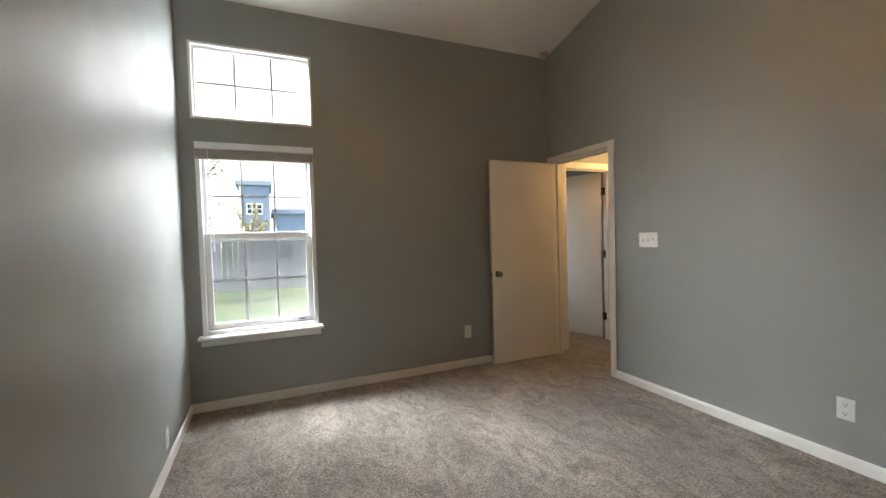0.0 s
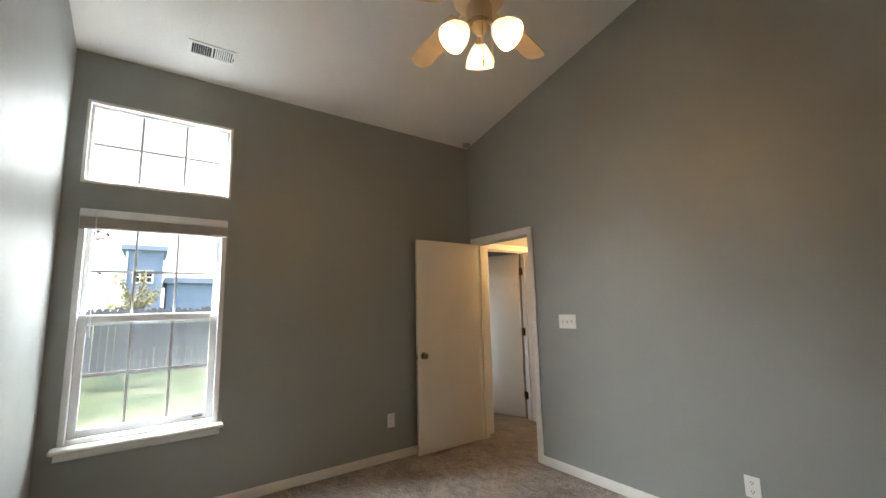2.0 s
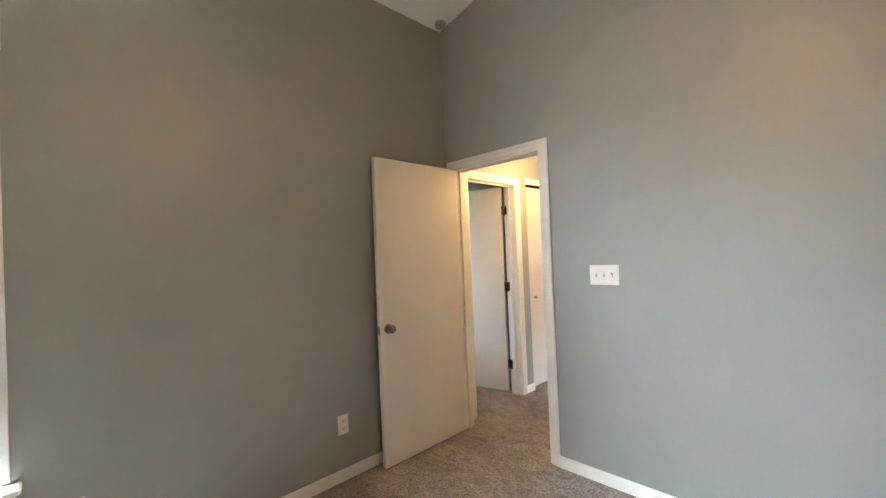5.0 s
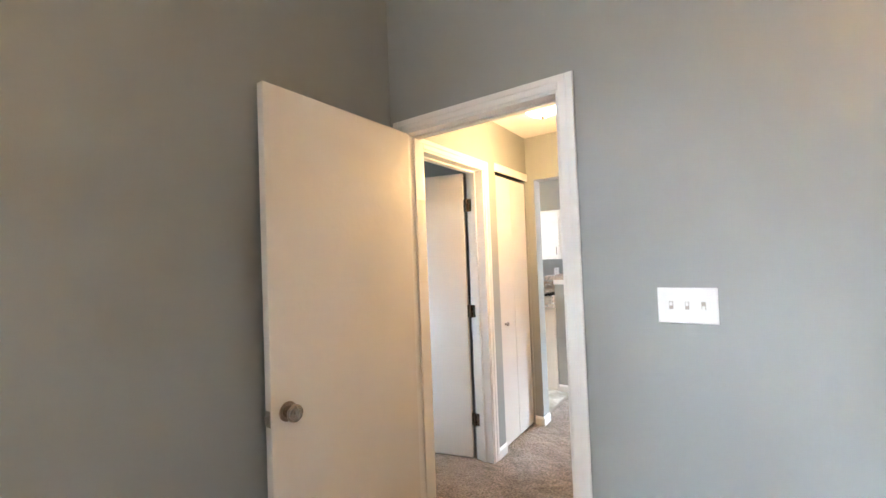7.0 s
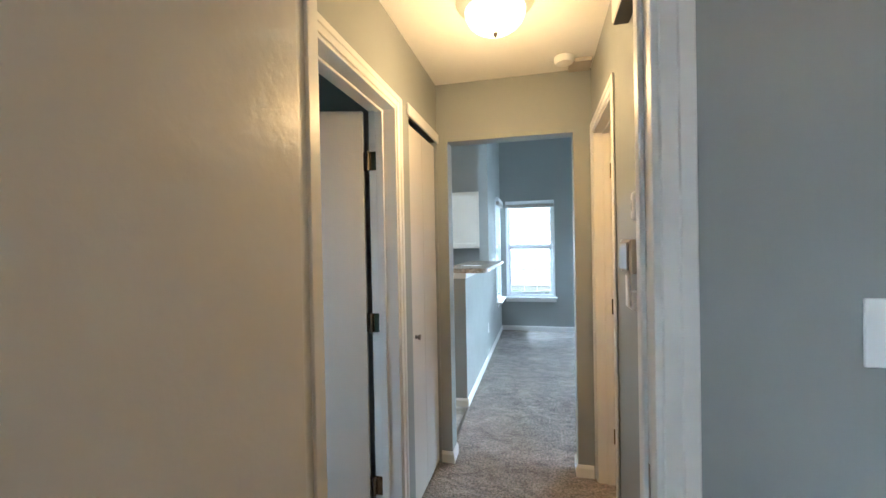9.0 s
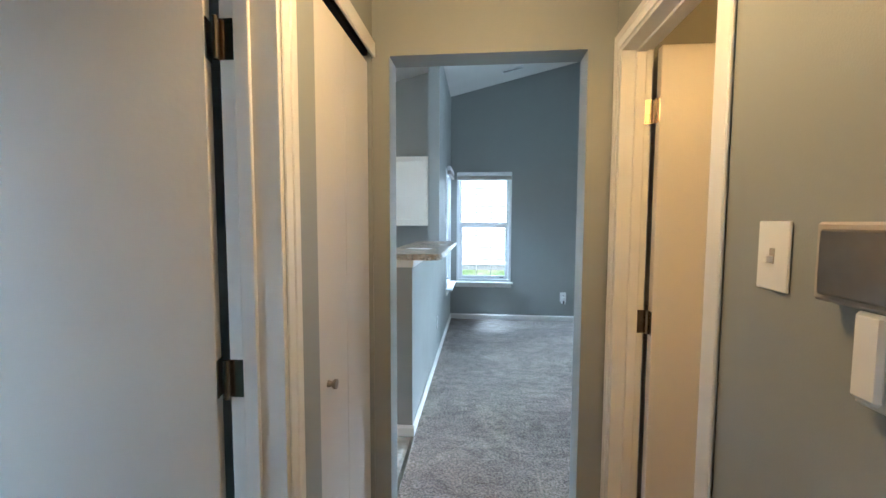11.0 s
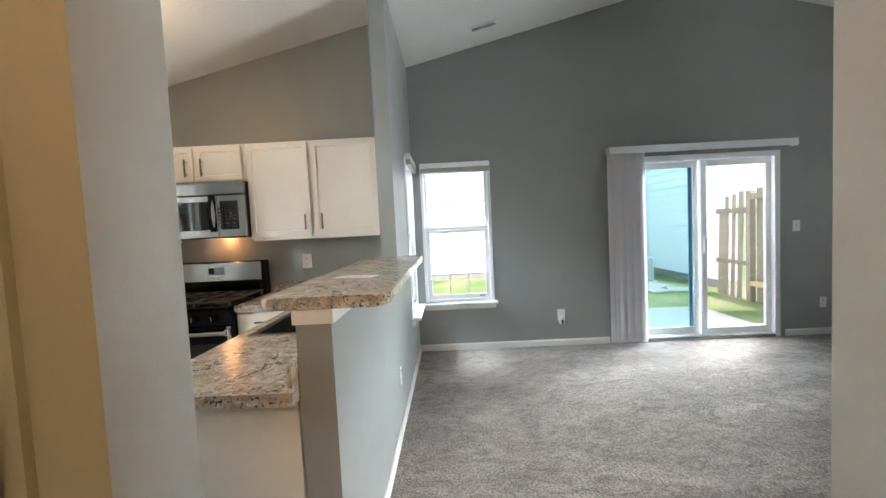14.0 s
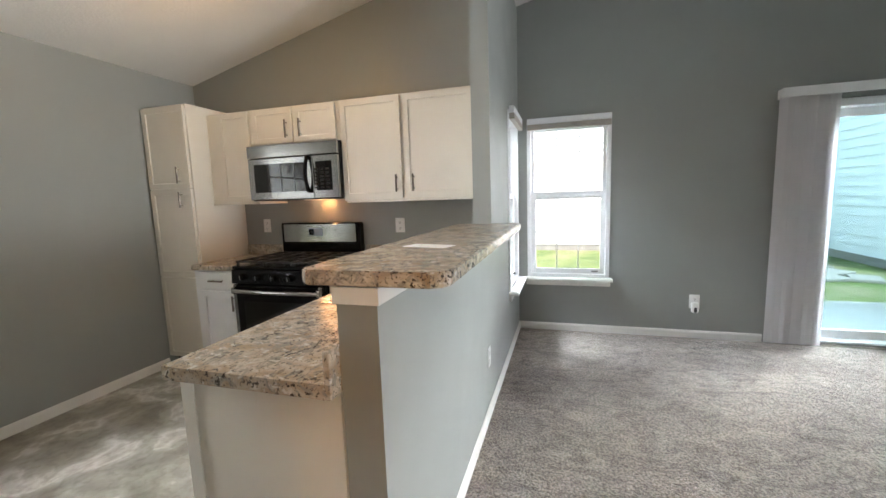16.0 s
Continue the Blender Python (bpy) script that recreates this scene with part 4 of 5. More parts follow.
# ceiling fan
FX, FY, FZ = 1.186, 1.40, 2.83
fan = thing("ceiling_fan", (FX, FY, FZ), "almond ceiling fan with three lit tulip shades", "ceiling fan")
ct = bed_top(FY) - FZ
part("canopy", lathe(bmesh.new(), [(0, ct + 0.02), (0.07, ct + 0.02), (0.07, ct - 0.03), (0.03, ct - 0.075), (0, ct - 0.075)]), M_FANMETAL, fan, smooth=True)
part("downrod", cyl(bmesh.new(), (0, 0, 0.16), (0, 0, ct - 0.07), 0.013), M_FANMETAL, fan, smooth=True)
part("motor_housing", lathe(bmesh.new(), [(0, 0.17), (0.05, 0.17), (0.095, 0.14), (0.125, 0.10), (0.125, 0.055), (0.10, 0.03), (0.07, 0.02), (0, 0.02)]), M_FANMETAL, fan, smooth=True)
for k in range(14):
    a = 2 * math.pi * k / 14
    s = part("vent_slot", boxes((0.078, 0.112, -0.006, 0.006, -0.0015, 0.0015)), M_SLOT, fan)
    s.matrix_local = Matrix.Rotation(a, 4, "Z") @ Matrix.Translation((0, 0, 0.028)) @ Matrix.Rotation(radians(-28), 4, "Y") @ Matrix.Translation((0, 0, 0.003))
part("switch_housing", lathe(bmesh.new(), [(0, 0.02), (0.062, 0.02), (0.064, -0.03), (0.05, -0.055), (0, -0.055)]), M_FANMETAL, fan, smooth=True)
part("fitter", lathe(bmesh.new(), [(0, -0.055), (0.045, -0.055), (0.05, -0.085), (0.03, -0.115), (0.012, -0.13), (0, -0.132)]), M_FANMETAL, fan, smooth=True)
for k in range(5):
    a = radians(51 + 36 + 72 * k)
    iron = part("blade_iron", boxes((0.10, 0.21, -0.018, 0.018, 0.05, 0.056), bevel=0.002), M_FANMETAL, fan)
    iron.matrix_local = Matrix.Rotation(a, 4, "Z")
    bm = bmesh.new()
    prism(bm, [(0.17, -0.05), (0.22, -0.058), (0.58, -0.066), (0.625, -0.05), (0.64, 0.0), (0.625, 0.05), (0.58, 0.066), (0.22, 0.058), (0.17, 0.05)], 0.0, 0.007)
    b = part("blade", bm, M_BLADE, fan)
    b.matrix_local = Matrix.Rotation(a, 4, "Z") @ Matrix.Translation((0, 0, 0.060)) @ Matrix.Rotation(radians(10), 4, "X")
for a in (51, 171, 291):
    tilt = Matrix.Rotation(radians(a), 4, "Z") @ Matrix.Translation((0.05, 0, -0.075)) @ Matrix.Rotation(radians(180 - 42), 4, "Y")
    arm = part("lamp_arm", lathe(bmesh.new(), [(0, 0.0), (0.014, 0.0), (0.014, 0.045), (0.027, 0.05), (0.027, 0.07), (0, 0.07)], n=16), M_FANMETAL, fan, smooth=True)
    arm.matrix_local = tilt
    sh_ = part("shade", lathe(bmesh.new(), [(0.026, 0.055), (0.042, 0.075), (0.062, 0.11), (0.070, 0.14), (0.072, 0.165), (0.070, 0.165), (0.068, 0.14), (0.060, 0.112), (0.040, 0.078), (0.024, 0.058)]), M_SHADE, fan, "glowing frosted tulip glass shade", smooth=True)
    sh_.matrix_local = tilt
for x, y, l in ((0.035, -0.045, 0.16), (-0.03, -0.05, 0.20)):
    ch_ = part("pull_chain", cyl(bmesh.new(), (x, y, -0.05), (x, y, -0.10 - l), 0.0015, n=6), M_NICKEL, fan)
    part("pull", cyl(bmesh.new(), (x, y, -0.10 - l), (x, y, -0.13 - l), 0.005, 0.003, n=8), M_BRONZE, ch_)

# ---- kitchen ----
def grid_slab(xs, ys, keep, z0, z1):
    """One connected slab over the kept cells of a grid."""
    bm = bmesh.new()
    v = {}

    def vert(i, j, z):
        if (i, j, z) not in v:
            v[i, j, z] = bm.verts.new((xs[i], ys[j], z))
        return v[i, j, z]

    def kept(i, j):
        return 0 <= i < len(xs) - 1 and 0 <= j < len(ys) - 1 and keep(i, j)

    for i in range(len(xs) - 1):
        for j in range(len(ys) - 1):
            if not kept(i, j):
                continue
            c = ((i, j), (i + 1, j), (i + 1, j + 1), (i, j + 1))
            bm.faces.new([vert(*p, z1) for p in c])
            bm.faces.new([vert(*p, z0) for p in c[::-1]])
            for k, (di, dj) in enumerate(((0, -1), (1, 0), (0, 1), (-1, 0))):
                if not kept(i + di, j + dj):
                    a, b = c[k], c[(k + 1) % 4]
                    bm.faces.new((vert(*a, z0), vert(*b, z0), vert(*b, z1), vert(*a, z1)))
    return bm


def bar_pull(parent, x, y, z0, z1, upright=True, y1=None):
    """A bar handle on a front that faces -x."""
    bm = bmesh.new()
    if upright:
        cyl(bm, (x - 0.03, y, z0), (x - 0.03, y, z1), 0.007, n=10)
        for z in (z0 + 0.02, z1 - 0.02):
            cyl(bm, (x - 0.0005, y, z), (x - 0.03, y, z), 0.0045, n=8)
    else:
        cyl(bm, (x - 0.03, y, z0), (x - 0.03, y1, z0), 0.007, n=10)
        for yy in (y + 0.02, y1 - 0.02):
            cyl(bm, (x - 0.0005, yy, z0), (x - 0.03, yy, z0), 0.0045, n=8)
    part("handle", bm, M_PULL, parent, "dark satin nickel bar handle", smooth=True)


def shaker(parent, x, y0, y1, z0, z1, name="door", material=None):
    """A shaker front facing -x, its back at x."""
    s = 0.055 if (y1 - y0) > 0.2 and (z1 - z0) > 0.2 else 0.032
    t = 0.019
    bm = boxes((x - t, x, y0, y1, z0, z1))
    front = min(bm.faces, key=lambda f: f.calc_center_median().x)
    bmesh.ops.inset_region(bm, faces=[front], thickness=s, depth=0.0)
    bmesh.ops.inset_region(bm, faces=[front], thickness=0.004, depth=-0.009)
    d = part(name, bm, material or M_CAB, parent)
    return d


def wall_cabinet(y0, y1, z0, z1, doors, handles, label, xb=None):
    c = thing("wall_cabinet", (0, 0, 0), label, "cabinet", "kitchen wall cabinets")
    xf = 7.283
    part("body", boxes((xf, KE - 0.001, y0 + 0.0008, y1 - 0.0008, z0, z1), bevel=0.001), M_CAB, c)
    for (a, b) in doors:
        d = shaker(c, xf - 0.0015, a, b, z0 + 0.012, z1 - 0.012)
        for hy, h0, h1 in handles:
            if a < hy < b:
                bar_pull(d, xf - 0.021, hy, h0, h1)
    return c


wall_cabinet(3.648, 4.668, 1.372, 2.10, [(3.672, 4.166), (4.19, 4.655)], [(4.098, 1.425, 1.545), (4.225, 1.425, 1.545)], "white shaker wall cabinet with two doors")
wall_cabinet(4.668, 5.462, 1.818, 2.10, [(4.70, 5.045), (5.072, 5.44)], [(4.99, 1.862, 1.995), (5.113, 1.862, 1.995)], "small white shaker cabinet over the microwave")
wall_cabinet(5.462, 5.898, 1.385, 2.10, [(5.478, 5.77)], [], "narrow white shaker wall cabinet beside the pantry")
structure("trim_cabinet_rail", boxes((7.262, 7.60, 5.42, 5.89, 1.368, 1.384), (7.262, 7.60, 3.65, 4.64, 1.356, 1.371), bevel=0.002), M_CAB, "white light rail under the wall cabinets", "trim")

pan = thing("pantry_cabinet", (0, 0, 0), "tall white pantry cabinet with three shaker doors", "cabinet")
PX = 7.10
part("body", boxes((PX, KE - 0.001, 5.90, 6.352, 0.09, 2.16), bevel=0.002), M_CAB, pan)
part("toe_kick", boxes((PX + 0.06, KE - 0.002, 5.905, 6.35, 0.0, 0.089)), M_DARK, pan)
for z0, z1, hz in ((0.10, 0.785, None), (0.797, 1.502, (1.36, 1.485)), (1.514, 2.145, (1.55, 1.68))):
    d = shaker(pan, PX - 0.0015, 5.915, 6.34, z0, z1)
    if hz:
        bar_pull(d, PX - 0.021, 6.005, *hz)

base = thing("base_cabinet", (0, 0, 0), "white base cabinet with a drawer beside the range", "cabinet", "kitchen base cabinets")
BX = 7.02
part("body", boxes((BX, KE - 0.002, 5.462, 5.899, 0.09, 0.868), bevel=0.001), M_VINYL, base)
part("toe_kick", boxes((BX + 0.06, KE - 0.003, 5.465, 5.895, 0.0, 0.089)), M_DARK, base)
dr = part("drawer", boxes((BX - 0.02, BX - 0.0015, 5.478, 5.83, 0.725, 0.855), bevel=0.003), M_VINYL, base)
bar_pull(dr, BX - 0.02, 5.59, 0.79, 0.79, False, 5.72)
d = shaker(base, BX - 0.0015, 5.478, 5.83, 0.105, 0.705, material=M_VINYL)
bar_pull(d, BX - 0.02, 5.505, 0.56, 0.68)
ctop = thing("countertop", (0, 0, 0), "speckled granite laminate on the small base cabinet", "countertop")
part("slab", boxes((6.985, KE - 0.0015, 5.459, 5.899, 0.870, 0.910), bevel=0.006), M_GRANITE, ctop)
part("backsplash", boxes((KE - 0.022, KE - 0.002, 5.462, 5.896, 0.9105, 1.0), bevel=0.004), M_GRANITE, ctop)

base2 = thing("base_cabinet", (0, 0, 0), "white corner base cabinet by the range", "cabinet", "kitchen base cabinets")
part("body", boxes((BX, KE - 0.002, 4.26, 4.685, 0.09, 0.868), bevel=0.001), M_CAB, base2)
part("toe_kick", boxes((BX + 0.06, KE - 0.003, 4.262, 4.68, 0.0, 0.089)), M_DARK, base2)
dr = part("drawer", boxes((BX - 0.02, BX - 0.0015, 4.29, 4.66, 0.725, 0.855), bevel=0.003), M_CAB, base2)
bar_pull(dr, BX - 0.02, 4.41, 0.79, 0.79, False, 4.54)
shaker(base2, BX - 0.0015, 4.29, 4.66, 0.105, 0.705)

pen = thing("peninsula_cabinet", (0, 0, 0), "white peninsula cabinet run with a plain end panel", "cabinet")
part("body", boxes((5.475, 6.10, KWT + 0.012, 4.20, 0.09, 0.868), (6.10, 6.78, KWT + 0.012, 4.20, 0.09, 0.70), (6.78, KE - 0.002, KWT + 0.012, 4.20, 0.09, 0.868)), M_CAB, pen)
part("end_panel", boxes((5.457, 5.4735, KWT + 0.012, 4.214, 0.0, 0.868), bevel=0.001), M_CAB, pen)
part("corner_stile", boxes((5.452, 5.456, 4.164, 4.214, 0.0, 0.866), bevel=0.001), M_CAB, pen)
dw = thing("dishwasher", (0, 0, 0), "dishwasher front with a dark top edge in the peninsula", "dishwasher")
part("door", boxes((5.55, 6.09, 4.201, 4.215, 0.12, 0.80), bevel=0.004), M_STEEL, dw)
part("control_strip", boxes((5.55, 6.09, 4.201, 4.245, 0.802, 0.862), bevel=0.004), M_BLACK, dw)
top2 = thing("countertop", (0, 0, 0), "speckled granite laminate counter with a square front edge", "countertop")
SX0, SX1, SY0, SY1 = 6.14, 6.74, 3.76, 4.13
part("slab", grid_slab((5.400, SX0, SX1, 6.985, KE - 0.0015), (KWT + 0.0225, SY0, SY1, 4.215, 4.684), lambda i, j: not (i == 1 and j == 1) and (j < 3 or i == 3), 0.868, 0.910), M_GRANITE, top2)
part("backsplash", boxes((KE - 0.022, KE - 0.002, 3.67, 4.68, 0.9105, 1.0), (5.398, KE - 0.023, KWT + 0.002, KWT + 0.022, 0.868, 1.0), bevel=0.003), M_GRANITE, top2)
sink = thing("kitchen_sink", (0, 0, 0), "stainless drop-in sink in the peninsula counter", "sink")
part("basin", boxes((SX0 + 0.002, SX1 - 0.002, SY0 + 0.002, SY0 + 0.012, 0.72, 0.9105), (SX0 + 0.002, SX1 - 0.002, SY1 - 0.012, SY1 - 0.002, 0.72, 0.9105), (SX0 + 0.002, SX0 + 0.012, SY0 + 0.012, SY1 - 0.012, 0.72, 0.9105), (SX1 - 0.012, SX1 - 0.002, SY0 + 0.012, SY1 - 0.012, 0.72, 0.9105), (SX0 + 0.012, SX1 - 0.012, SY0 + 0.012, SY1 - 0.012, 0.72, 0.735)), M_STEEL, sink)
part("rim", boxes((SX0 - 0.02, SX1 + 0.02, SY0 - 0.02, SY0 + 0.004, 0.9108, 0.915), (SX0 - 0.02, SX1 + 0.02, SY1 - 0.004, SY1 + 0.02, 0.9108, 0.915), (SX0 - 0.02, SX0 + 0.004, SY0 + 0.004, SY1 - 0.004, 0.9108, 0.915), (SX1 - 0.004, SX1 + 0.02, SY0 + 0.004, SY1 - 0.004, 0.9108, 0.915)), M_STEEL, sink)

bar = thing("bar_top", (0, 0, 0), "speckled granite laminate breakfast bar with a clipped corner", "countertop")
bm = bmesh.new()
BY0, BY1, BX0, BX1 = 3.348, 3.762, 5.447, 7.18
prism(bm, [(BX0, BY1 - 0.03), (BX0 + 0.03, BY1), (KW1 - 0.001, BY1), (KW1 - 0.001, LN - 0.001), (BX1, LN - 0.001), (BX1, BY0 + 0.06), (BX1 - 0.06, BY0), (BX0 + 0.045, BY0), (BX0 + 0.018, BY0 + 0.012), (BX0, BY0 + 0.04)], 1.157, 1.197)
bmesh.ops.bevel(bm, geom=[e for e in bm.edges if abs(e.verts[0].co.z - e.verts[1].co.z) < 1e-4], offset=0.004, segments=2, affect="EDGES")
part("slab", bm, M_GRANITE, bar)
part("edge_strip", boxes((BX0 + 0.05, KW1 - 0.002, BY0 - 0.0016, BY0 - 0.0002, 1.160, 1.194), bevel=0.0005), M_GRANITE, bar, "laminate edge strip")
part("end_strip", boxes((BX0 - 0.0016, BX0 - 0.0002, BY0 + 0.045, BY1 - 0.034, 1.160, 1.194), bevel=0.0005), M_GRANITE, bar, "laminate end strip")
# thin white rectangle lying flat on the bar top
slip = tagged(part("paper_slip", boxes((-0.045, 0.045, -0.088, 0.088, 0.0, 0.0012)), M_PLATE), "small thin white patch lying on the bar top", "paper")
slip.matrix_world = at(5.955, 3.560, 1.1972, -14)

structure("trim_floor_strip", boxes((OX, KW0 - 0.014, LN - 0.022, LN + 0.004, -0.003, 0.006), bevel=0.002), M_NICKEL, "thin metal strip between carpet and vinyl", "trim")

# range
rg = thing("gas_range", (0, 0, 0), "black and stainless freestanding gas range", "range")
RX, RY0, RY1 = 6.975, 4.690, 5.454
part("body", boxes((RX, KE - 0.012, RY0, RY1, 0.05, 0.895), bevel=0.003), M_BLACK, rg)
for y in (RY0 + 0.05, RY1 - 0.05):
    for x in (RX + 0.05, KE - 0.08):
        part("foot", cyl(bmesh.new(), (x, y, 0.0), (x, y, 0.05), 0.02, n=12), M_BLACK, rg)
part("cooktop", boxes((RX - 0.03, KE - 0.10, RY0 - 0.003, RY1 + 0.003, 0.896, 0.917), bevel=0.006), M_BLACK, rg, "glossy black cooktop")
bm = bmesh.new()
prism(bm, [(RX - 0.001, 0.79), (RX - 0.045, 0.79), (RX - 0.035, 0.893), (RX - 0.001, 0.893)], RY0, RY1, "y")
cp = part("control_panel", bm, M_BLACK, rg)
for k in range(5):
    y = RY0 + 0.11 + (RY1 - RY0 - 0.22) * k / 4
    part("knob", lathe(bmesh.new(), [(0, 0.0), (0.024, 0.0), (0.022, 0.012), (0.018, 0.03), (0.0, 0.032)], Matrix.Translation((RX - 0.042, y, 0.842)) @ Matrix.Rotation(radians(-90), 4, "Y"), 18), M_BLACK, cp, "black control knob", smooth=True)
    part("knob_grip", boxes((RX - 0.079, RX - 0.0745, y - 0.003, y + 0.003, 0.826, 0.858)), M_STEEL, cp, "steel pointer")
od = part("oven_door", boxes((RX - 0.035, RX - 0.0015, RY0 + 0.004, RY1 - 0.004, 0.235, 0.782), bevel=0.004), M_BLACK, rg)
part("oven_window", boxes((RX - 0.038, RX - 0.0355, RY0 + 0.09, RY1 - 0.09, 0.33, 0.66), bevel=0.0008), M_DARKGLASS, od, "dark glass oven window")
for a, b in ((RY0 + 0.004, RY0 + 0.03), (RY1 - 0.03, RY1 - 0.004)):
    part("side_trim", boxes((RX - 0.0375, RX - 0.0355, a, b, 0.237, 0.78)), M_STEEL, od, "stainless side trim")
part("handle", tube(bmesh.new(), [(RX - 0.062 - 0.022 * math.sin(math.pi * k / 12), RY0 + 0.02 + (RY1 - RY0 - 0.04) * k / 12, 0.738) for k in range(13)], 0.016), M_STEEL, od, "bowed stainless handle", smooth=True)
for y in (RY0 + 0.006, RY1 - 0.034):
    part("handle_bracket", boxes((RX - 0.066, RX - 0.0355, y, y + 0.028, 0.715, 0.762), bevel=0.003), M_STEEL, od)
part("warming_drawer", boxes((RX - 0.03, RX - 0.0015, RY0 + 0.004, RY1 - 0.004, 0.06, 0.228), bevel=0.004), M_BLACK, rg)
bg = part("backguard", boxes((KE - 0.10, KE - 0.012, RY0 + 0.002, RY1 - 0.002, 0.9, 1.195), bevel=0.012), M_BLACK, rg)
part("backguard_face", boxes((KE - 0.104, KE - 0.1005, RY0 + 0.035, RY1 - 0.035, 1.035, 1.185), bevel=0.001), M_STEEL, bg, "stainless control face")
part("display", boxes((KE - 0.107, KE - 0.1045, 5.03, 5.17, 1.085, 1.15), bevel=0.0008), mat("pale display glass", (0.42, 0.46, 0.55), 0.15), bg, "pale display window")
part("clock_window", boxes((KE - 0.109, KE - 0.1075, 5.115, 5.165, 1.09, 1.145)), M_DARKGLASS, bg)
for gy in (RY0 + 0.135, (RY0 + RY1) / 2, RY1 - 0.135):
    g = bmesh.new()
    hw = 0.118
    for y in (gy - hw, gy, gy + hw):
        box(g, RX + 0.0, KE - 0.13, y - 0.006, y + 0.006, 0.940, 0.952)
    for x in (RX + 0.005, RX + 0.13, RX + 0.255, RX + 0.38, KE - 0.14):
        box(g, x - 0.006, x + 0.006, gy - hw, gy + hw, 0.9405, 0.9525)
    for x in (RX + 0.01, KE - 0.145):
        for y in (gy - hw + 0.006, gy + hw - 0.006):
            box(g, x - 0.007, x + 0.007, y - 0.007, y + 0.007, 0.917, 0.940)
    part("grate", g, M_IRON, rg, "black cast iron grate")
for x, y in ((RX + 0.13, RY0 + 0.135), (RX + 0.38, RY0 + 0.135), (RX + 0.13, RY1 - 0.135), (RX + 0.38, RY1 - 0.135), (RX + 0.255, (RY0 + RY1) / 2)):
    part("burner", lathe(bmesh.new(), [(0, 0.917), (0.045, 0.917), (0.042, 0.927), (0.03, 0.934), (0, 0.935)], Matrix.Translation((x, y, 0.0005)), 18), M_IRON, rg, smooth=True)

# microwave
mw = thing("microwave", (0, 0, 0), "stainless over-the-range microwave with a dark window", "microwave")
MX, MY0, MY1, MZ0, MZ1 = 7.225, 4.660, 5.448, 1.390, 1.812
part("body", boxes((MX, KE - 0.002, MY0, MY1, MZ0, MZ1), bevel=0.003), M_BLACK, mw)
md = part("door", boxes((MX - 0.03, MX - 0.001, 4.87, MY1, MZ0 + 0.008, 1.712), bevel=0.004), M_STEEL, mw, "stainless door")
part("window", boxes((MX - 0.033, MX - 0.0305, 4.935, MY1 - 0.055, MZ0 + 0.065, 1.668), bevel=0.001), M_MIRRORGLASS, md, "dark mirror glass window")
part("top_grille", boxes((MX - 0.034, MX - 0.001, MY0, MY1, 1.716, MZ1 - 0.002), bevel=0.004), M_STEEL, mw, "stainless top vent band")
part("control_side", boxes((MX - 0.03, MX - 0.001, MY0, 4.867, MZ0 + 0.008, 1.712), bevel=0.003), M_STEEL, mw)
pad = part("key_pad", boxes((MX - 0.033, MX - 0.0305, MY0 + 0.05, 4.845, MZ0 + 0.065, 1.668), bevel=0.001), M_DARKGLASS, mw)
for r_ in range(6):
    for c_ in range(3):
        y, z = MY0 + 0.072 + c_ * 0.048, MZ0 + 0.08 + r_ * 0.027
        part("key", boxes((MX - 0.0336, MX - 0.0332, y, y + 0.028, z, z + 0.012)), M_IRON, pad)
part("handle", tube(bmesh.new(), [(MX - 0.05 - 0.03 * math.sin(math.pi * k / 10), 4.902, MZ0 + 0.06 + 0.25 * k / 10) for k in range(11)], 0.014), M_BLACK, md, "black bowed handle", smooth=True)
for z in (MZ0 + 0.05, MZ0 + 0.29):
    part("handle_bracket", boxes((MX - 0.055, MX - 0.0305, 4.89, 4.914, z, z + 0.03), bevel=0.003), M_BLACK, md)
part("task_lamp", boxes((7.42, 7.50, 4.95, 5.12, MZ0 - 0.004, MZ0 - 0.0005)), glow("lit lamp lens", (1.0, 0.6, 0.3), 0.12), mw, "lit lamp lens underneath")

# ---- outdoors ----
GZ = -0.17
bm = bmesh.new()
prism(bm, [(-400, -400), (400, -400), (400, 400), (-400, 400)], GZ - 0.3, GZ)
structure("ground", bm, M_GRASS, "patchy green and straw lawn around the house", "lawn")
# curved wall added far off; its emission stands in for overexposed sky
hz = bmesh.new()
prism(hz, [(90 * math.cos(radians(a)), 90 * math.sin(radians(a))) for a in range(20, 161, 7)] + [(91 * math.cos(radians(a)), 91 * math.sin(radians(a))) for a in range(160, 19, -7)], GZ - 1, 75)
structure("backdrop", hz, glow("white sky glow", (1.0, 1.0, 1.0), 0.22), "plain glowing white backdrop in place of the overexposed sky", "sky")
structure("patio", boxes((LE + 0.155, 10.85, -0.9, 3.0, GZ + 0.001, -0.11), bevel=0.01), M_CONCRETE, "pale concrete patio slab", "patio")


def siding_wall(name, m, length, height, label, material):
    """Lap siding; local x along, y outwards."""
    h = thing(name, (0, 0, 0), label, "building", m=m)
    part("foundation", boxes((0, length, -0.3, 0.0, GZ - 0.05, 0.0)), M_CONCRETE, h, "grey concrete footing")
    part("sheathing", boxes((0, length, -0.3, -0.016, 0.0, height)), material, h)
    n = int(height / 0.19)
    bm = bmesh.new()
    prism(bm, [(-0.016, 0.0), (0.020, 0.0), (-0.008, 0.19), (-0.016, 0.19)], 0, length, "x")
    first = part("siding_board", bm, material, h)
    first.location = (0, 0, 0.0)
    for k in range(1, n):
        o = first.copy()
        scene.collection.objects.link(o)
        o.location = (0, 0, 0.19 * k)
    return h


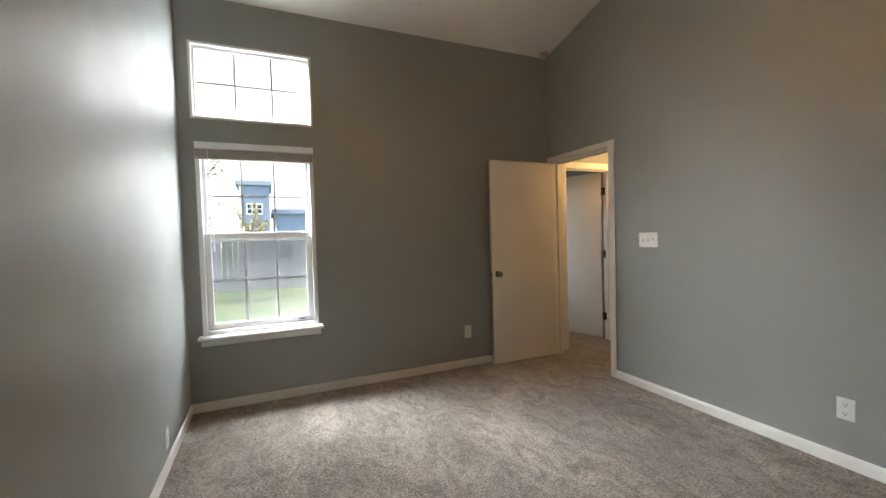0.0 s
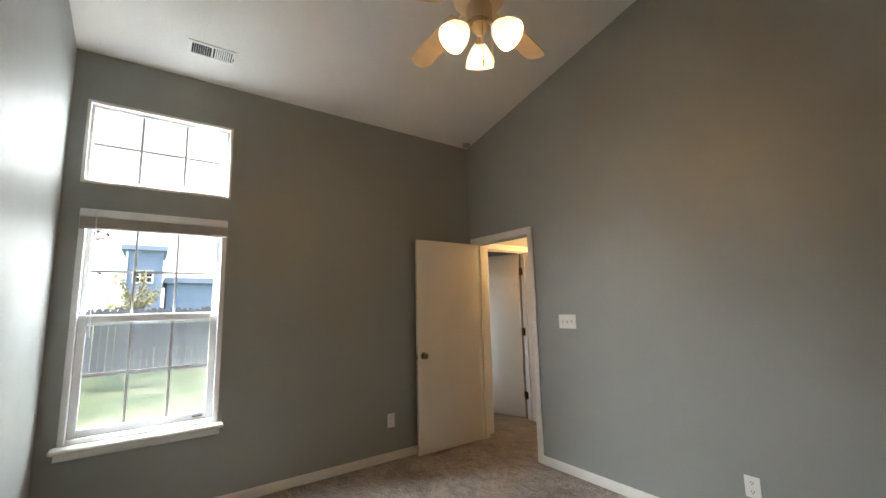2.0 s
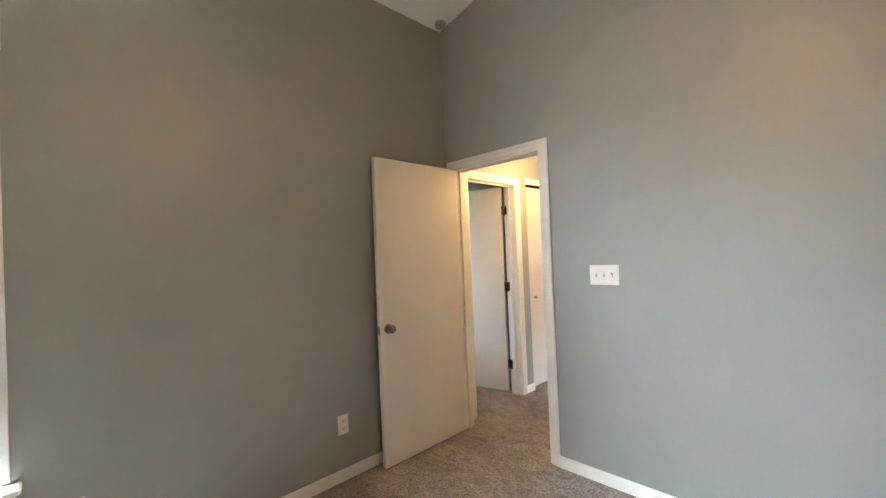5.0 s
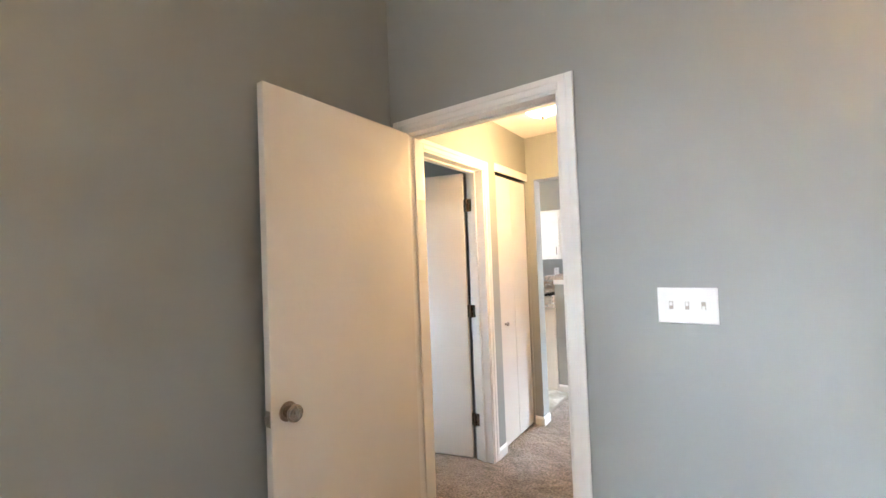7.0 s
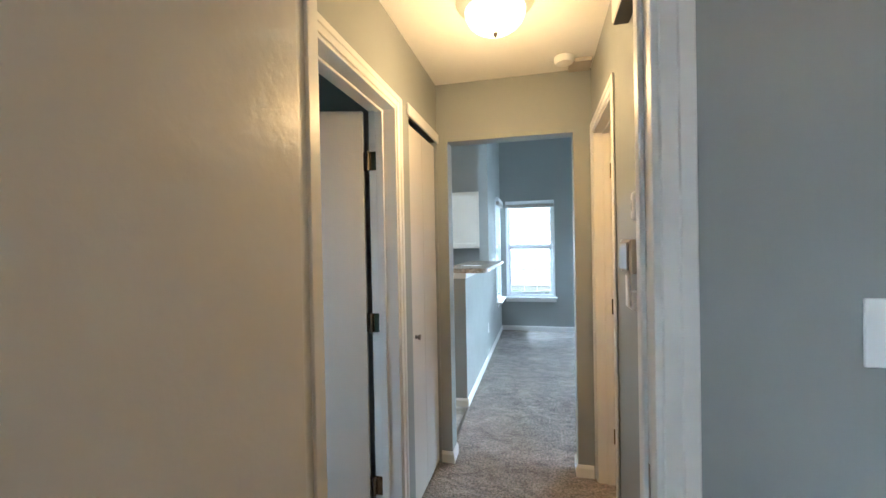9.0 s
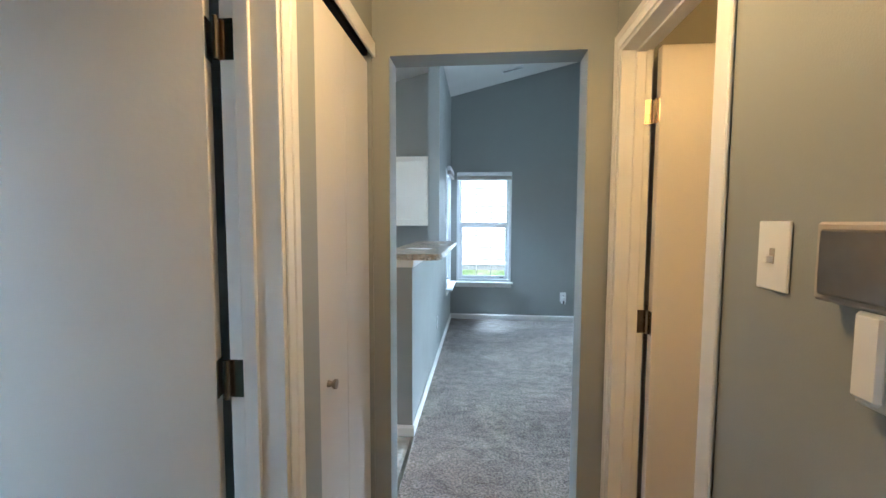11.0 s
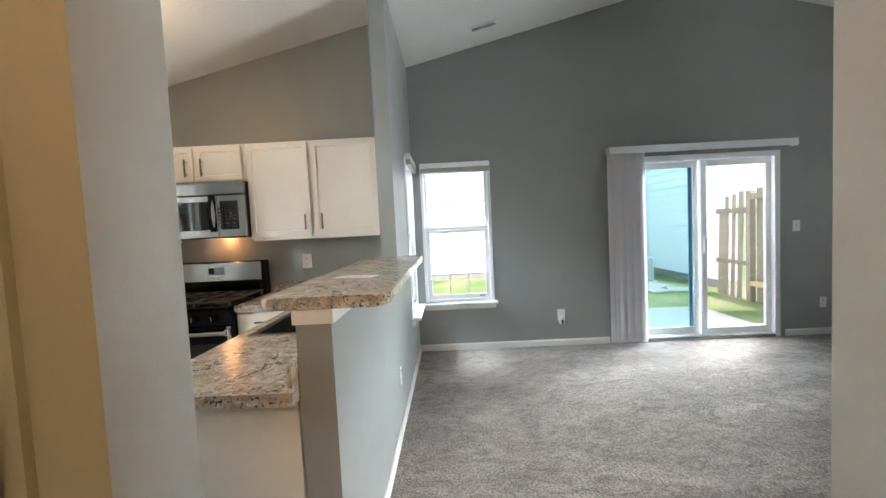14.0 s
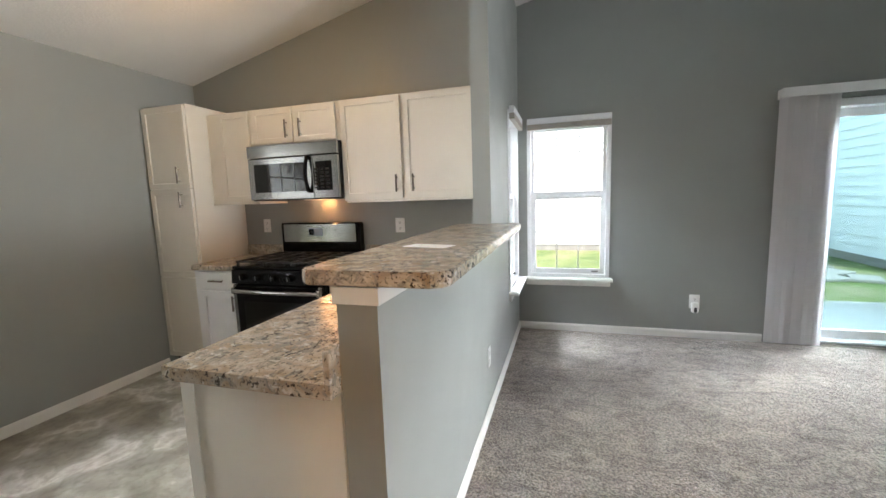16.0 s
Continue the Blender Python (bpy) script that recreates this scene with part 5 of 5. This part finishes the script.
siding_wall("neighbour_house", at(18.0, -2.45, 0, 0) @ Matrix.Translation((-5.4, 0, 0)), 5.4, 4.4, "neighbour house wall in white lap siding", M_SIDING)
siding_wall("neighbour_wing", at(16.0, 9.0, 0, 0) @ Matrix.Rotation(radians(90), 4, "Z") @ Matrix.Translation((-11.2, 0, 0)), 11.2, 4.4, "neighbour house wing in white lap siding", M_SIDING)

ac = thing("air_conditioner", (14.05, -1.25, GZ), "grey-green outdoor condenser unit", "air conditioner")
part("cabinet", boxes((-0.35, 0.35, -0.35, 0.35, 0.05, 0.62), bevel=0.02), M_ACUNIT, ac)
part("base_pad", boxes((-0.42, 0.42, -0.42, 0.42, -0.02, 0.049), bevel=0.01), M_CONCRETE, ac)
for k in range(9):
    part("louver", boxes((-0.356, 0.356, -0.356, 0.356, 0.10 + k * 0.055, 0.112 + k * 0.055)), M_ACUNIT, ac)
for k, (x, y, w, d, a) in enumerate(((12.75, -1.05, 0.7, 0.45, 12), (12.6, -1.55, 0.5, 0.4, -20), (13.2, -1.35, 0.55, 0.5, 35))):
    s = tagged(part("paving_slab", boxes((-w / 2, w / 2, -d / 2, d / 2, 0.0, 0.05), bevel=0.008), M_CONCRETE), "loose pale paving slab on the lawn", "paving slab", "loose slabs")
    s.matrix_world = at(x, y, GZ, a)


def fence_run(name, x0, x1, y, height, label, gap=0.15, lean=0.0, rails_at=(0.35, 1.5)):
    f = thing(name, (x0, y, GZ), label, "fence")
    n = int((x1 - x0) / gap)
    bm = bmesh.new()
    prism(bm, [(-0.066, -0.03), (0.066, -0.03), (0.066, height - 0.05), (0.035, height), (-0.035, height), (-0.066, height - 0.05)], -0.01, 0.01, "y")
    first = part("board", bm, M_FENCE, f)
    rnd = random.Random(5)
    for k in range(n):
        o = first if k == 0 else first.copy()
        if k:
            scene.collection.objects.link(o)
        o.matrix_local = Matrix.Translation((gap * (k + 0.5), rnd.uniform(-0.004, 0.004), rnd.uniform(-0.04, 0.03))) @ Matrix.Rotation(radians(rnd.uniform(-1, 1) + lean), 4, "Y")
    for z in rails_at:
        part("rail", boxes((0, x1 - x0, 0.012, 0.05, z, z + 0.09)), M_FENCE, f)
    for k in range(int((x1 - x0) / 2.4) + 1):
        part("post", boxes((k * 2.4 - 0.045, k * 2.4 + 0.045, 0.052, 0.14, -0.1, height - 0.05)), M_FENCE, f)
    return f


fence_run("back_fence", -9.0, 9.0, 13.4, 1.66, "weathered grey wooden board fence across the back yard", gap=0.142)
gf = thing("side_fence", (11.30, -2.08, GZ), "weathered wooden fence end with leaning loose boards", "fence")
rnd = random.Random(9)
for x, hgt, lean, hw in ((0.78, 1.65, -2.5, 0.085), (0.63, 1.87, -1.5, 0.05), (0.46, 1.90, -2, 0.05), (0.28, 1.94, -2, 0.058)):
    b = part("board", boxes((-hw, hw, -0.01, 0.01, 0.0, hgt), bevel=0.002), M_CEDAR, gf)
    b.matrix_local = Matrix.Translation((x, 0, 0)) @ Matrix.Rotation(radians(lean), 4, "Y")
part("post", boxes((-0.05, 0.05, -0.05, 0.05, -0.1, 1.93), bevel=0.004), M_CEDAR, gf)
part("rail", boxes((0.051, 0.85, 0.012, 0.045, 1.55, 1.64)), M_CEDAR, gf)
part("rail", boxes((0.051, 0.85, 0.012, 0.045, 0.62, 0.70)), M_CEDAR, gf)
part("cap_rail", boxes((-2.4, -0.051, -0.045, 0.045, 1.78, 1.88)), M_CEDAR, gf)
part("low_rail", boxes((-2.4, -0.051, -0.055, 0.055, 0.28, 0.36), bevel=0.004), mat("fresh pine rail", (0.42, 0.30, 0.15), 0.7, vary=0.1), gf, "fresh yellow pine rail")
for k in range(16):
    b = part("panel_board", boxes((-0.072, 0.072, -0.01, 0.01, 0.0, 1.97 + rnd.uniform(-0.02, 0.02)), bevel=0.002), M_CEDAR, gf)
    b.matrix_local = Matrix.Translation((-0.14 - 0.146 * k, -0.06, 0))

# blue house behind the back fence
hs = thing("blue_house", (0.05, 22.0, GZ - 0.22), "blue sided house with a white gridded window behind the fence", "house")
part("wall", boxes((-1.15, 0.22, 0.0, 4.0, 0.0, 4.45)), M_BLUE, hs)
part("wing", boxes((0.42, 6.0, 0.4, 5.0, 0.0, 3.05)), M_BLUE, hs)
part("fascia", boxes((-1.3, 0.36, -0.18, 4.1, 4.45, 4.66)), M_BLUE, hs)
part("wing_fascia", boxes((0.30, 6.2, 0.2, 5.2, 3.05, 3.30)), M_BLUE, hs)
part("downpipe", boxes((-1.12, -1.04, -0.08, -0.001, 0.0, 4.4)), M_TRIM, hs, "white downpipe")
for k in range(22):
    part("siding_board", boxes((-0.98, 0.215, -0.012, -0.001, 0.2 * k + 0.006, 0.2 * k + 0.19)), M_BLUE, hs)
for k in range(15):
    part("siding_board", boxes((0.43, 5.9, 0.385, 0.399, 0.2 * k + 0.006, 0.2 * k + 0.19)), M_BLUE, hs)
wn_ = part("window", boxes((-0.85, -0.10, -0.05, -0.013, 3.0, 3.07), (-0.85, -0.10, -0.05, -0.013, 3.50, 3.57), (-0.85, -0.79, -0.05, -0.013, 3.07, 3.50), (-0.16, -0.10, -0.05, -0.013, 3.07, 3.50)), M_TRIM, hs, "white gridded window")
part("pane", boxes((-0.79, -0.16, -0.02, -0.015, 3.07, 3.50)), M_DARKGLASS, wn_)
for x in (-0.58, -0.37):
    part("glazing_bar", boxes((x - 0.02, x + 0.02, -0.04, -0.021, 3.07, 3.50)), M_TRIM, wn_)
part("glazing_bar", boxes((-0.79, -0.16, -0.045, -0.0405, 3.265, 3.305)), M_TRIM, wn_)


def leafy(name, place, label, trunk_h, spread, n, leaf_mat, size, seed, low=0.4, twigs=14):
    t = thing(name, place, label, "tree")
    rnd = random.Random(seed)
    bm = bmesh.new()
    cyl(bm, (0, 0, -0.05), (0.05, 0, trunk_h * 0.55), 0.09, 0.06, 10)
    tips = []
    for k in range(twigs):
        a, z0 = rnd.uniform(0, 2 * math.pi), trunk_h * rnd.uniform(low, 0.6)
        r = spread * rnd.uniform(0.5, 1.0)
        p0 = Vector((0.04, 0, z0))
        p1 = p0 + Vector((math.cos(a) * r * 0.5, math.sin(a) * r * 0.5, trunk_h * rnd.uniform(0.08, 0.25)))
        p2 = p1 + Vector((math.cos(a + rnd.uniform(-0.5, 0.5)) * r * 0.5, math.sin(a) * r * 0.5, trunk_h * rnd.uniform(0.0, 0.25)))
        cyl(bm, p0, p1, 0.035, 0.02, 6), cyl(bm, p1, p2, 0.02, 0.006, 6)
        tips += [(p0, p1), (p1, p2), (p1, p2)]
    part("trunk", bm, M_BARK, t)
    vs, fs = [], []
    for k in range(n):
        a, b = rnd.choice(tips)
        c_ = a.lerp(b, rnd.uniform(0.2, 1.15)) + Vector((rnd.gauss(0, 0.13), rnd.gauss(0, 0.13), rnd.gauss(0, 0.12))) * spread * 0.7
        rot = Euler((rnd.uniform(-1, 1), rnd.uniform(-1, 1), rnd.uniform(0, 6.28))).to_matrix()
        s = size * rnd.uniform(0.6, 1.2)
        i = len(vs)
        vs += [c_ + rot @ Vector(q) * s for q in ((-0.5, 0, 0), (0, -0.3, 0.06), (0.6, 0, 0), (0, 0.3, 0.06))]
        fs.append((i, i + 1, i + 2, i + 3))
    me = bpy.data.meshes.new("crown")
    me.from_pydata(vs, [], fs)
    me.materials.append(leaf_mat)
    cr = new("crown", me)
    cr.parent = t
    return t


leafy("yard_tree", (-1.75, 11.0, GZ), "slender yard tree with sparse dark autumn leaves", 4.2, 1.2, 700, M_LEAF, 0.15, 3, low=0.32)
leafy("shrub", (-0.6, 19.5, GZ), "yellowing shrub behind the fence", 3.2, 1.0, 1100, M_LEAFG, 0.12, 7, low=0.3)
leafy("shrub", (-4.3, 17.5, GZ), "yellow-green shrub behind the fence", 3.4, 1.3, 1300, M_LEAFG, 0.12, 11, low=0.3)
